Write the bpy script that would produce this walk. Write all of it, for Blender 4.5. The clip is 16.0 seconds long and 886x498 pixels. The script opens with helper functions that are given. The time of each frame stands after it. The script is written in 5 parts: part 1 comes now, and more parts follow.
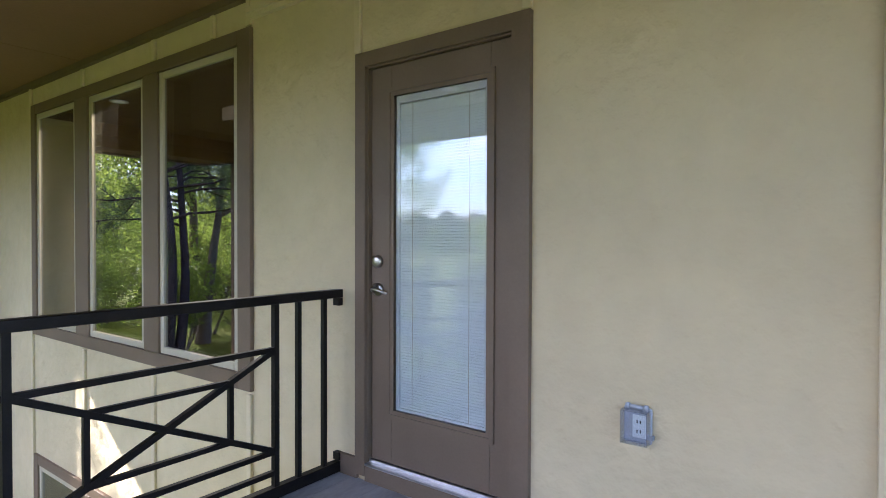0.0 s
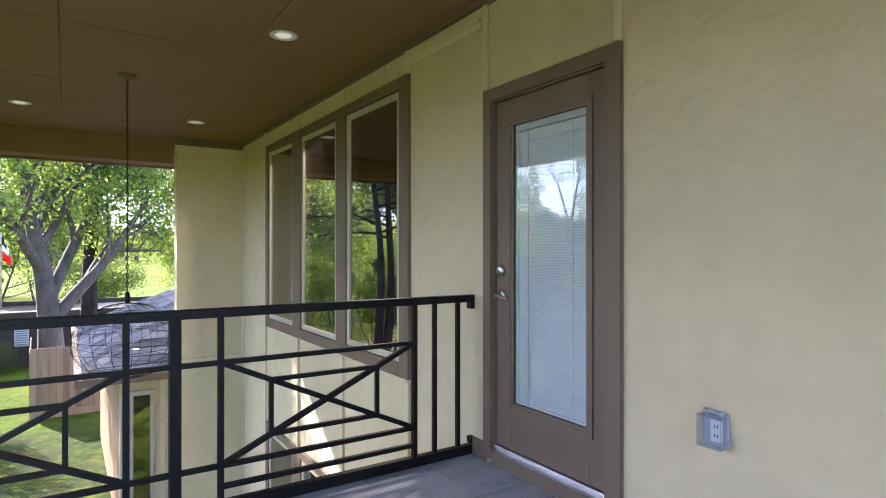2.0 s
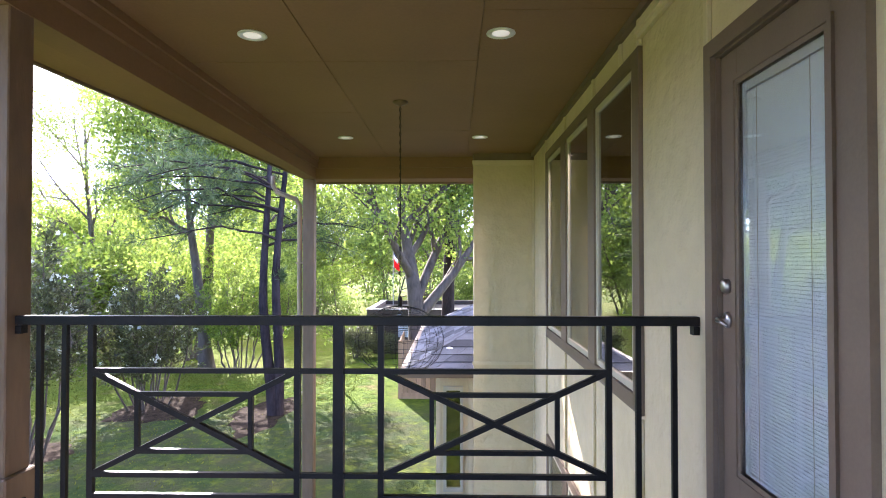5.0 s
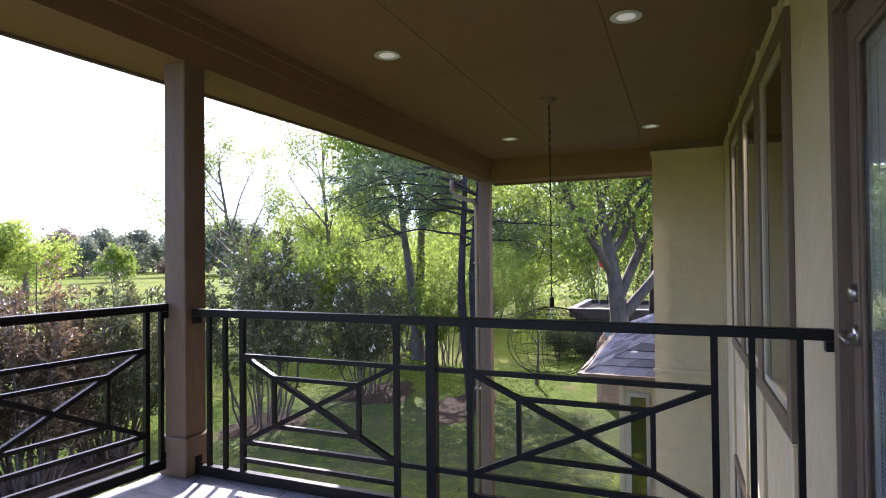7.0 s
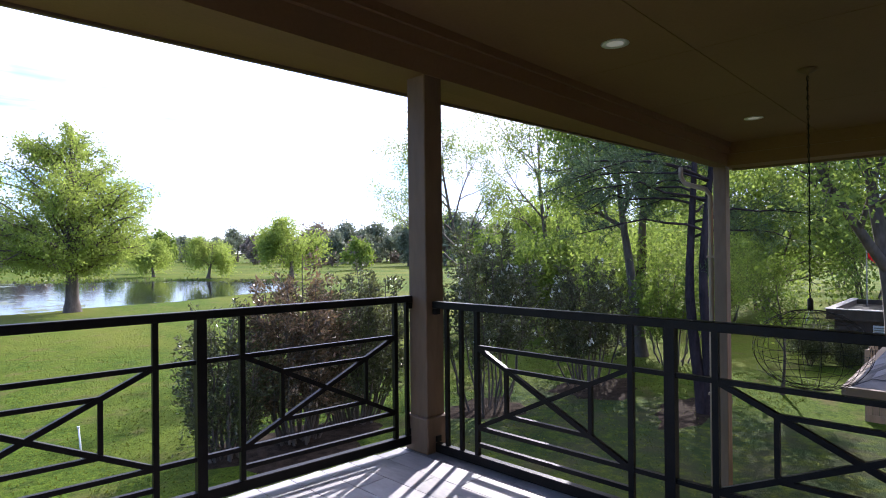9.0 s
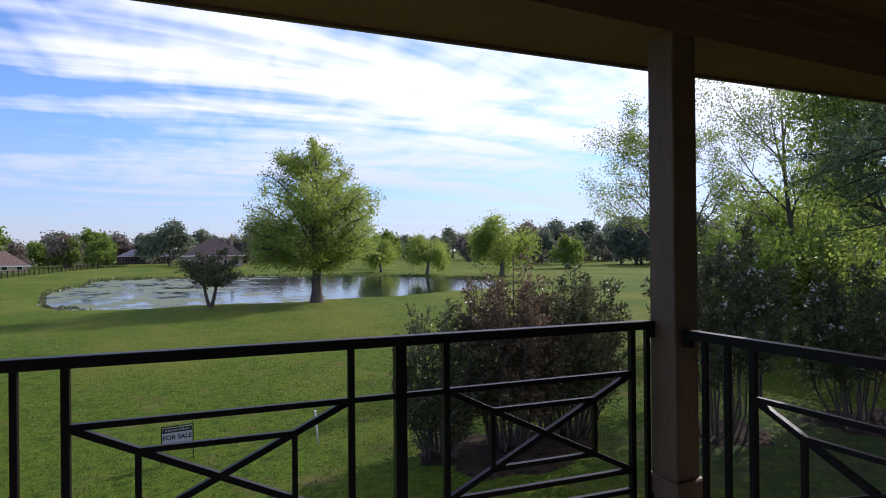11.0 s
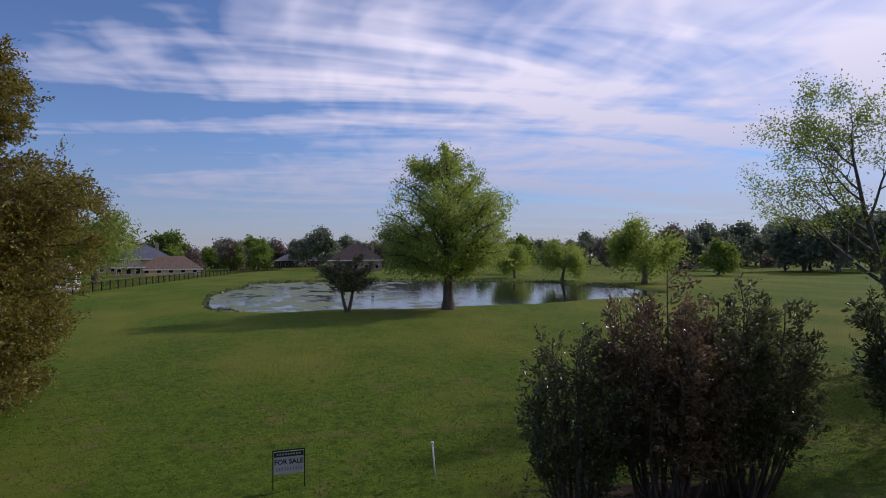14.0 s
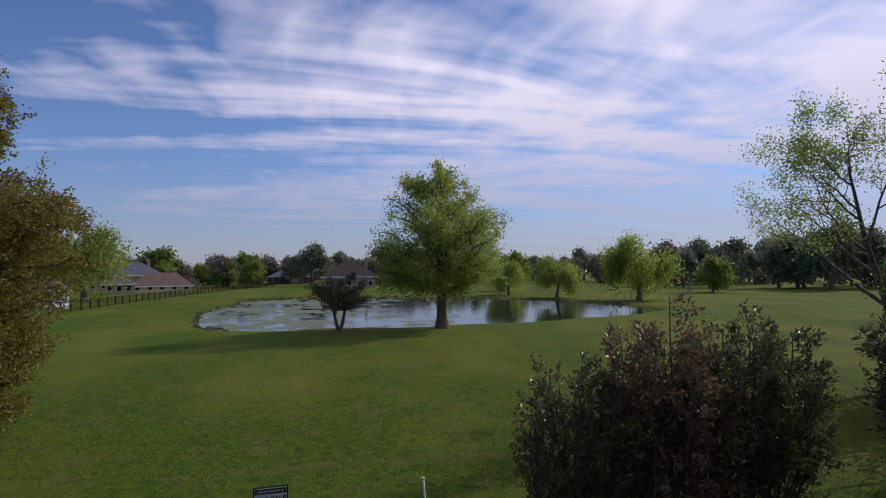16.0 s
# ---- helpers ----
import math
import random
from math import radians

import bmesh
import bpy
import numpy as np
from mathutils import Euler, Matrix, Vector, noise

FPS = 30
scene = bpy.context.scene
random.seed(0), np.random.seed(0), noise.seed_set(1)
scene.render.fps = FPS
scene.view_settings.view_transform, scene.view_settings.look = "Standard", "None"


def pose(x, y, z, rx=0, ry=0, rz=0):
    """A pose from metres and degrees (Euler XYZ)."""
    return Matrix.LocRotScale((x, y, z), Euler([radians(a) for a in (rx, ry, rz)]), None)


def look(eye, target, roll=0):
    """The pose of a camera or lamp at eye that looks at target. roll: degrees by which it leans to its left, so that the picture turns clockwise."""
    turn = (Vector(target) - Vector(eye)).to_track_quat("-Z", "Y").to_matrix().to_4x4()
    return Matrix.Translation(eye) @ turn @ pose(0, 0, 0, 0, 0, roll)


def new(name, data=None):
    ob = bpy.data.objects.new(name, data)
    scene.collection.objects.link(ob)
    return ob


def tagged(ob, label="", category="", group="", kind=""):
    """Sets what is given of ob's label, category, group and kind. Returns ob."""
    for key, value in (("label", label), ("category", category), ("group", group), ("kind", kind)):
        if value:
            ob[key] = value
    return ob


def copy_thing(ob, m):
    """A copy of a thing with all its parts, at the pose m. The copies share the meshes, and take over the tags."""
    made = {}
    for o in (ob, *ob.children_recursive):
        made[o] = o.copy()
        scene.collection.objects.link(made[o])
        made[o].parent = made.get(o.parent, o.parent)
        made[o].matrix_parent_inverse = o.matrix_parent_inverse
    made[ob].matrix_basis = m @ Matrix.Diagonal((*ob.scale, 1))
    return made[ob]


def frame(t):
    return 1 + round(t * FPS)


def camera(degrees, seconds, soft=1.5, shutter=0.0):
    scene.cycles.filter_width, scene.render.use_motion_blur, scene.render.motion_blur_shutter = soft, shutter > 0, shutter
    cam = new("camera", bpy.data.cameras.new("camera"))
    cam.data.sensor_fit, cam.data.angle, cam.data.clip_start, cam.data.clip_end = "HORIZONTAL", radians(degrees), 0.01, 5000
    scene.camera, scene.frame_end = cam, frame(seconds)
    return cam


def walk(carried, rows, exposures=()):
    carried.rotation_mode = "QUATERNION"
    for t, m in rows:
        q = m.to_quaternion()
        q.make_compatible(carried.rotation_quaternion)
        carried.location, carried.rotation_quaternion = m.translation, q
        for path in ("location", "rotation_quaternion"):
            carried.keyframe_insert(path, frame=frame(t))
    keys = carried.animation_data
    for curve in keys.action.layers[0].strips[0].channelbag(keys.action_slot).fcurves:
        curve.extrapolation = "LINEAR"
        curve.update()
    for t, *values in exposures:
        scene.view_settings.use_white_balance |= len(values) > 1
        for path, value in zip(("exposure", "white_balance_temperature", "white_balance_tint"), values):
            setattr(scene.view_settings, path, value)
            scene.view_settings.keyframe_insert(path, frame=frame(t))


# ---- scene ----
cam = camera(75.4, 16.0, soft=1.0)
PATH = [
    (0, (-0.051, 2.171, 1.179), (1.143, 0.567, 1.146), 0.2),
    (0.5, (-0.246, 2.224, 1.156), (1.025, 0.68, 1.13), 0.2),
    (1, (-0.435, 2.24, 1.18), (0.951, 0.799, 1.15), 0.1),
    (1.5, (-0.569, 2.189, 1.194), (0.979, 0.923, 1.171), -0.1),
    (2, (-0.649, 2.135, 1.191), (1.023, 1.038, 1.192), 0.0),
    (2.5, (-0.689, 2.087, 1.189), (1.061, 1.12, 1.222), 0.1),
    (3, (-0.671, 2.01, 1.172), (1.134, 1.15, 1.215), 0.0),
    (3.5, (-0.602, 1.88, 1.181), (1.278, 1.201, 1.222), -0.1),
    (4, (-0.567, 1.707, 1.181), (1.376, 1.235, 1.218), -0.3),
    (4.2, (-0.556, 1.593, 1.182), (1.411, 1.23, 1.216), -0.1),
    (6.5, (-0.394, 0.633, 1.186), (1.511, 1.241, 1.23), -0.8),
    (7, (-0.392, 0.553, 1.203), (1.457, 1.315, 1.233), -0.6),
    (7.5, (-0.403, 0.493, 1.218), (1.376, 1.407, 1.235), -0.6),
    (8, (-0.424, 0.512, 1.221), (1.265, 1.582, 1.235), -0.7),
    (8.5, (-0.446, 0.552, 1.224), (1.122, 1.794, 1.235), -0.7),
    (9, (-0.454, 0.615, 1.241), (0.995, 1.994, 1.247), -0.6),
    (9.5, (-0.439, 0.73, 1.253), (0.872, 2.241, 1.261), -0.6),
    (10, (-0.395, 0.855, 1.264), (0.771, 2.48, 1.274), -0.6),
    (12.3, (0.402, 1.846, 1.375), (0.931, 3.775, 1.380), -0.5),
    (12.5, (0.453, 1.958, 1.374), (0.944, 3.896, 1.381), -0.5),
    (13, (0.526, 2.27, 1.413), (0.978, 4.218, 1.417), -0.6),
    (13.5, (0.605, 2.549, 1.449), (1.044, 4.501, 1.458), -0.5),
    (14, (0.688, 2.793, 1.498), (1.115, 4.747, 1.522), -0.5),
    (14.5, (0.731, 2.969, 1.533), (1.155, 4.924, 1.574), -0.6),
    (15, (0.766, 3.12, 1.582), (1.195, 5.072, 1.643), -0.5),
    (15.5, (0.804, 3.217, 1.617), (1.241, 5.167, 1.683), -0.5),
    (16, (0.851, 3.296, 1.668), (1.298, 5.244, 1.748), -0.5),
]
walk(cam, [(t, look(eye, target, roll)) for t, eye, target, roll in PATH],
     exposures=[(0.0, 2.5, 6150, 18), (2.5, 2.62, 6130, 20), (4.2, 2.85, 6100, 21), (6.5, 2.12, 6080, 27), (8.0, 1.42, 6010, 23), (10.0, 0.6, 5780, 19), (12.5, -0.72, 6150, 23), (16.0, -0.88, 6150, 22)])

# ---- world and sun ----
SUN_AZ, SUN_EL = 68.0, 31.0
to_sun = Vector((math.cos(radians(SUN_EL)) * math.sin(radians(SUN_AZ)), math.cos(radians(SUN_EL)) * math.cos(radians(SUN_AZ)), math.sin(radians(SUN_EL))))
world = bpy.data.worlds.new("world")
scene.world = world
world.use_nodes = True
wn, wl = world.node_tree.nodes, world.node_tree.links
wn.clear()
w_out = wn.new("ShaderNodeOutputWorld")
w_bg = wn.new("ShaderNodeBackground")
sky = wn.new("ShaderNodeTexSky")
sky.sky_type = "NISHITA"
sky.sun_disc = False
sky.sun_elevation, sky.sun_rotation = radians(SUN_EL), radians(SUN_AZ)
sky.air_density, sky.dust_density, sky.ozone_density = 1.0, 0.05, 3.5
w_bg.inputs["Strength"].default_value = 0.15
wc = wn.new("ShaderNodeTexCoord")
sep = wn.new("ShaderNodeSeparateXYZ")
wl.new(wc.outputs["Generated"], sep.inputs[0])


def w_math(op, a, b=None, clamp=False):
    n = wn.new("ShaderNodeMath")
    n.operation, n.use_clamp = op, clamp
    for i, v in enumerate((a, b)):
        if v is None:
            continue
        if isinstance(v, (int, float)):
            n.inputs[i].default_value = v
        else:
            wl.new(v, n.inputs[i])
    return n.outputs[0]


# cirrus: streaks on a high flat layer, seen in perspective
lift = w_math("MAXIMUM", w_math("ADD", sep.outputs[2], 0.06), 0.02)
cu, cv = w_math("DIVIDE", sep.outputs[0], lift), w_math("DIVIDE", sep.outputs[1], lift)
comb = wn.new("ShaderNodeCombineXYZ")
wl.new(cu, comb.inputs[0])
wl.new(cv, comb.inputs[1])


def w_noise(scale, turn, detail, distort, offset=0.0):
    mp = wn.new("ShaderNodeMapping")
    mp.inputs["Scale"].default_value = scale
    mp.inputs["Rotation"].default_value = (0, 0, radians(turn))
    mp.inputs["Location"].default_value = (offset, offset * 0.7, 0)
    wl.new(comb.outputs[0], mp.inputs[0])
    n = wn.new("ShaderNodeTexNoise")
    n.inputs["Scale"].default_value = 1.0
    n.inputs["Detail"].default_value = detail
    n.inputs["Roughness"].default_value = 0.55
    n.inputs["Distortion"].default_value = distort
    wl.new(mp.outputs[0], n.inputs["Vector"])
    return n.outputs["Fac"]


broad = w_noise((0.30, 0.85, 1), 14, 4, 1.1, 4.4)
fine = w_noise((0.8, 2.2, 1), 14, 4, 1.0, 1.7)
ripple = w_noise((4.2, 1.6, 1), -12, 2, 0.6, 5.2)
mass = w_math("ADD", w_math("MULTIPLY", broad, 0.68), w_math("ADD", w_math("MULTIPLY", fine, 0.17), w_math("MULTIPLY", ripple, 0.15)))
mass = w_math("ADD", mass, w_math("MULTIPLY", w_math("SUBTRACT", sep.outputs[0], 0.08), 0.2))
cr = wn.new("ShaderNodeValToRGB")
cr.color_ramp.elements[0].position, cr.color_ramp.elements[0].color = 0.445, (0, 0, 0, 1)
cr.color_ramp.elements[1].position, cr.color_ramp.elements[1].color = 0.60, (1, 1, 1, 1)
wl.new(mass, cr.inputs[0])
veil = w_math("MULTIPLY", w_math("MULTIPLY", cr.outputs[0], 0.85), w_math("ADD", w_math("MULTIPLY", sep.outputs[2], 3.6), 0.22, True))
mix_w = wn.new("ShaderNodeMixRGB")
wl.new(veil, mix_w.inputs[0])
# thin lavender haze low on the horizon
haze = wn.new("ShaderNodeMixRGB")
wl.new(w_math("SUBTRACT", 0.62, w_math("MULTIPLY", sep.outputs[2], 3.2), True), haze.inputs[0])
clear = wn.new("ShaderNodeMixRGB")  # the deep blue of dry air
clear.blend_type = "MULTIPLY"
clear.inputs[0].default_value, clear.inputs[2].default_value = 1.0, (0.96, 1.04, 1.19, 1)
wl.new(sky.outputs[0], clear.inputs[1])
wl.new(clear.outputs[0], haze.inputs[1])
haze.inputs[2].default_value = (2.8, 2.8, 3.7, 1)
wl.new(haze.outputs[0], mix_w.inputs[1])
cloud = wn.new("ShaderNodeMixRGB")  # low cloud is dimmer and more lilac than high cloud
wl.new(w_math("MULTIPLY", sep.outputs[2], 3.0, True), cloud.inputs[0])
cloud.inputs[1].default_value, cloud.inputs[2].default_value = (3.4, 3.3, 4.2, 1), (11.3, 10.8, 11.3, 1)
wl.new(cloud.outputs[0], mix_w.inputs[2])
wl.new(mix_w.outputs[0], w_bg.inputs["Color"])
wl.new(w_bg.outputs[0], w_out.inputs["Surface"])
sun = new("sun", bpy.data.lights.new("sun", "SUN"))
sun.data.energy, sun.data.angle, sun.data.color = 4.6, radians(0.5), (1.0, 0.94, 0.84)
sun.matrix_world = look((30, 15, 30), Vector((30, 15, 30)) - to_sun)

# ---- materials ----
def material(name, base, rough=0.6, metal=0.0, vary=0.12, scale=6.0, fine=60.0, bump=0.15, tint=None, stretch=(1, 1, 1), spec=0.5, island=False, obj=0.0):
    """Painted or natural surface: colour varied at two scales, with fine relief."""
    m = bpy.data.materials.new(name)
    m.use_nodes = True
    n, l = m.node_tree.nodes, m.node_tree.links
    b = n["Principled BSDF"]
    b.inputs["Roughness"].default_value, b.inputs["Metallic"].default_value = rough, metal
    b.inputs["Specular IOR Level"].default_value = spec
    tc = n.new("ShaderNodeTexCoord")
    mp = n.new("ShaderNodeMapping")
    mp.inputs["Scale"].default_value = stretch
    geo = n.new("ShaderNodeNewGeometry")
    l.new(geo.outputs["Position"], mp.inputs[0])
    big, small = n.new("ShaderNodeTexNoise"), n.new("ShaderNodeTexNoise")
    big.inputs["Scale"].default_value, small.inputs["Scale"].default_value = scale, fine
    big.inputs["Detail"].default_value, small.inputs["Detail"].default_value = 5, 4
    for t in (big, small):
        l.new(mp.outputs[0], t.inputs["Vector"])
    ramp = n.new("ShaderNodeValToRGB")
    tint = tint or tuple(c * (1 - 2.2 * vary) for c in base)
    ramp.color_ramp.elements[0].color = (*tint, 1)
    ramp.color_ramp.elements[1].color = (*[min(1, c * (1 + vary)) for c in base], 1)
    ramp.color_ramp.elements[0].position, ramp.color_ramp.elements[1].position = 0.3, 0.7
    add = n.new("ShaderNodeMath")
    add.operation = "MULTIPLY_ADD"
    add.inputs[1].default_value, add.inputs[2].default_value = 0.35, 0.0
    l.new(small.outputs["Fac"], add.inputs[0])
    mul = n.new("ShaderNodeMath")
    mul.operation = "MULTIPLY_ADD"
    mul.inputs[1].default_value = 0.65
    l.new(big.outputs["Fac"], mul.inputs[0])
    l.new(add.outputs[0], mul.inputs[2])
    last = mul.outputs[0]
    if island or obj:
        rnd = geo.outputs["Random Per Island"]
        if obj:
            rnd = n.new("ShaderNodeObjectInfo").outputs["Random"]
        sh = n.new("ShaderNodeMath")
        sh.operation = "MULTIPLY_ADD"
        sh.inputs[1].default_value, sh.inputs[2].default_value = (obj or 0.5), -(obj or 0.5) / 2
        l.new(rnd, sh.inputs[0])
        s2 = n.new("ShaderNodeMath")
        l.new(last, s2.inputs[0])
        l.new(sh.outputs[0], s2.inputs[1])
        last = s2.outputs[0]
    l.new(last, ramp.inputs[0])
    l.new(ramp.outputs[0], b.inputs["Base Color"])
    bp = n.new("ShaderNodeBump")
    bp.inputs["Strength"].default_value, bp.inputs["Distance"].default_value = bump, 0.03 if fine < 12 else 0.01
    l.new(last if fine < 5 else small.outputs["Fac"], bp.inputs["Height"])
    l.new(bp.outputs[0], b.inputs["Normal"])
    return m


def leaf_material(name, base, dark, glow=0.45, gloss=0.5):
    m = bpy.data.materials.new(name)
    m.use_nodes = True
    n, l = m.node_tree.nodes, m.node_tree.links
    b, out = n["Principled BSDF"], n["Material Output"]
    b.inputs["Roughness"].default_value = gloss
    geo = n.new("ShaderNodeNewGeometry")
    ns = n.new("ShaderNodeTexNoise")
    ns.inputs["Scale"].default_value = 0.7
    l.new(geo.outputs["Position"], ns.inputs["Vector"])
    ad = n.new("ShaderNodeMath")
    ad.operation = "MULTIPLY_ADD"
    ad.inputs[1].default_value = 0.6
    l.new(geo.outputs["Random Per Island"], ad.inputs[0])
    ml = n.new("ShaderNodeMath")
    ml.operation = "MULTIPLY"
    ml.inputs[1].default_value = 0.4
    l.new(ns.outputs["Fac"], ml.inputs[0])
    l.new(ml.outputs[0], ad.inputs[2])
    ramp = n.new("ShaderNodeValToRGB")
    ramp.color_ramp.elements[0].color, ramp.color_ramp.elements[1].color = (*dark, 1), (*base, 1)
    ramp.color_ramp.elements[0].position, ramp.color_ramp.elements[1].position = 0.12, 0.8
    l.new(ad.outputs[0], ramp.inputs[0])
    l.new(ramp.outputs[0], b.inputs["Base Color"])
    tr = n.new("ShaderNodeBsdfTranslucent")
    l.new(ramp.outputs[0], tr.inputs["Color"])
    mx = n.new("ShaderNodeMixShader")
    mx.inputs[0].default_value = glow
    l.new(b.outputs[0], mx.inputs[1])
    l.new(tr.outputs[0], mx.inputs[2])
    l.new(mx.outputs[0], out.inputs["Surface"])
    return m


def glass_material(name, tint=(0.9, 0.95, 0.95), rough=0.0, mirror=0.09):
    """A flat pane: mirror by Fresnel over clear view-through."""
    m = bpy.data.materials.new(name)
    m.use_nodes = True
    n, l = m.node_tree.nodes, m.node_tree.links
    n.remove(n["Principled BSDF"])
    tr, gl, fr, mx = n.new("ShaderNodeBsdfTransparent"), n.new("ShaderNodeBsdfGlossy"), n.new("ShaderNodeLayerWeight"), n.new("ShaderNodeMixShader")
    pw, ma = n.new("ShaderNodeMath"), n.new("ShaderNodeMath")
    pw.operation, ma.operation = "POWER", "MULTIPLY_ADD"
    pw.inputs[1].default_value, ma.inputs[1].default_value, ma.inputs[2].default_value = 3.0, 0.7, mirror
    tr.inputs[0].default_value = (*tint, 1)
    gl.inputs["Roughness"].default_value = rough
    l.new(fr.outputs["Facing"], pw.inputs[0])
    l.new(pw.outputs[0], ma.inputs[0])
    l.new(ma.outputs[0], mx.inputs[0])
    l.new(tr.outputs[0], mx.inputs[1])
    l.new(gl.outputs[0], mx.inputs[2])
    l.new(mx.outputs[0], n["Material Output"].inputs["Surface"])
    return m


def glow_material(name, colour, strength):
    m = bpy.data.materials.new(name)
    m.use_nodes = True
    b = m.node_tree.nodes["Principled BSDF"]
    b.inputs["Base Color"].default_value = (*colour, 1)
    b.inputs["Emission Color"].default_value, b.inputs["Emission Strength"].default_value = (*colour, 1), strength
    return m


STUCCO = material("cream_stucco", (0.58, 0.47, 0.295), 0.85, vary=0.06, scale=1.3, fine=7, bump=1.0)
CREAM = material("cream_paint", (0.61, 0.50, 0.325), 0.7, vary=0.05, scale=3, fine=80, bump=0.06)
BROWN = material("brown_trim_paint", (0.160, 0.108, 0.070), 0.55, vary=0.08, scale=3, fine=90, bump=0.08)
POSTPAINT = material("brown_timber_paint", (0.19, 0.115, 0.066), 0.6, vary=0.14, scale=4, fine=26, bump=0.5, stretch=(1, 1, 0.25))
CEILPAINT = material("brown_ceiling_paint", (0.228, 0.124, 0.058), 0.7, vary=0.07, scale=1.1, fine=40, bump=0.1)
TAUPE = material("taupe_window_vinyl", (0.46, 0.40, 0.30), 0.5, vary=0.04, scale=4, fine=120, bump=0.03)
IRON = material("black_bronze_iron", (0.010, 0.0075, 0.0065), 0.45, metal=0.0, vary=0.3, scale=9, fine=140, bump=0.12, spec=0.2)
NICKEL = material("satin_nickel", (0.44, 0.41, 0.38), 0.3, metal=1.0, vary=0.04, scale=20, fine=200, bump=0.02)
ALUMINIUM = material("aluminium_threshold", (0.6, 0.6, 0.62), 0.35, metal=1.0, vary=0.08, scale=12, fine=150, bump=0.05)
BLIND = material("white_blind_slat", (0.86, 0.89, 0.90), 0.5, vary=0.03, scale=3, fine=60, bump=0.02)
# slat white in a darker copy, painting the shade between slats
BLINDSHADE = material("blind_gap_shade", (0.70, 0.74, 0.76), 0.6, vary=0.03, scale=3, fine=60, bump=0.02)
WHITE = material("white_plastic", (0.72, 0.73, 0.74), 0.4, vary=0.03, scale=10, fine=100, bump=0.02)
TILE = material("grey_plank_tile", (0.42, 0.40, 0.40), 0.55, vary=0.16, scale=5, fine=45, bump=0.15, stretch=(1, 0.35, 1), obj=0.35)
GROUT = material("grey_grout", (0.24, 0.23, 0.22), 0.9, vary=0.12, scale=8, fine=90, bump=0.2)
CONCRETE = material("grey_concrete", (0.36, 0.34, 0.31), 0.85, vary=0.12, scale=2, fine=30, bump=0.3)
# pane tint is cut low too, so the rooms look unlit
GLASS = glass_material("window_glass", (0.42, 0.44, 0.44), mirror=0.25)
DOORGLASS = glass_material("door_glass", (0.95, 0.96, 0.96), mirror=0.1)
CLEAR = glass_material("clear_plastic", (0.88, 0.9, 0.92), 0.2, 0.05)
LAMPGLOW = glow_material("lit_lamp_lens", (1.0, 0.95, 0.88), 0.06)
# room paint darkened to stand in for the shade of the porch roof
INSIDE = material("interior_dimmed_paint", (0.22, 0.19, 0.155), 0.8, vary=0.04, scale=2, fine=50, bump=0.05)
INFLOOR = material("interior_wood_floor", (0.14, 0.08, 0.045), 0.35, vary=0.2, scale=3, fine=30, bump=0.1, stretch=(0.2, 2, 1))
# grey shingle made darker and bluer in place of shade from the oak
SHINGLE = material("shaded_grey_shingle", (0.115, 0.12, 0.14), 0.95, vary=0.22, scale=3, fine=60, bump=0.5, obj=0.6, spec=0.06)
FARSHINGLE = material("brown_roof_shingle", (0.15, 0.125, 0.115), 0.9, vary=0.2, scale=1.2, fine=14, bump=0.4)
CEDAR = material("cedar_fence_board", (0.36, 0.22, 0.12), 0.75, vary=0.18, scale=4, fine=35, bump=0.35, stretch=(2, 2, 0.25), obj=0.45)
SHEDWOOD = material("dark_brown_shed_siding", (0.075, 0.05, 0.036), 0.7, vary=0.2, scale=2, fine=30, bump=0.3, stretch=(2, 2, 0.3))
BRICKWALL = material("tan_house_brick", (0.34, 0.25, 0.18), 0.85, vary=0.15, scale=2, fine=18, bump=0.4)
BARK = material("grey_bark", (0.13, 0.10, 0.08), 0.9, vary=0.3, scale=3, fine=14, bump=1.0, stretch=(1, 1, 0.3))
PINEBARK = material("purple_brown_pine_bark", (0.056, 0.041, 0.041), 0.95, vary=0.3, scale=4, fine=18, bump=1.0, stretch=(1, 1, 0.35), spec=0.08)
MULCH = material("dark_mulch", (0.046, 0.033, 0.023), 0.95, vary=0.35, scale=6, fine=40, bump=1.0, spec=0.04)
LEAF_LIME = leaf_material("spring_leaf", (0.33, 0.42, 0.075), (0.10, 0.16, 0.03), 0.6)
LEAF_OAK = leaf_material("oak_leaf", (0.23, 0.31, 0.045), (0.085, 0.14, 0.02), 0.55)
LEAF_WILLOW = leaf_material("willow_leaf", (0.37, 0.45, 0.085), (0.19, 0.26, 0.045), 0.66)
LEAF_DARK = leaf_material("dark_glossy_leaf", (0.145, 0.155, 0.055), (0.040, 0.046, 0.020), 0.38, 0.34)
LEAF_RED = leaf_material("bronze_shrub_leaf", (0.25, 0.155, 0.085), (0.05, 0.054, 0.027), 0.38, 0.34)
LEAF_PINE = leaf_material("pine_needle", (0.12, 0.175, 0.06), (0.04, 0.07, 0.03), 0.4)
LEAF_OLIVE = leaf_material("olive_brown_leaf", (0.28, 0.235, 0.034), (0.11, 0.10, 0.018), 0.42)
LEAF_FAR = leaf_material("far_leaf", (0.19, 0.22, 0.13), (0.09, 0.11, 0.07), 0.4)
LEAF_GREY = leaf_material("bare_twig_crown", (0.25, 0.20, 0.16), (0.13, 0.105, 0.085), 0.35)
PETAL = leaf_material("white_blossom", (0.75, 0.75, 0.66), (0.5, 0.52, 0.42), 0.4)


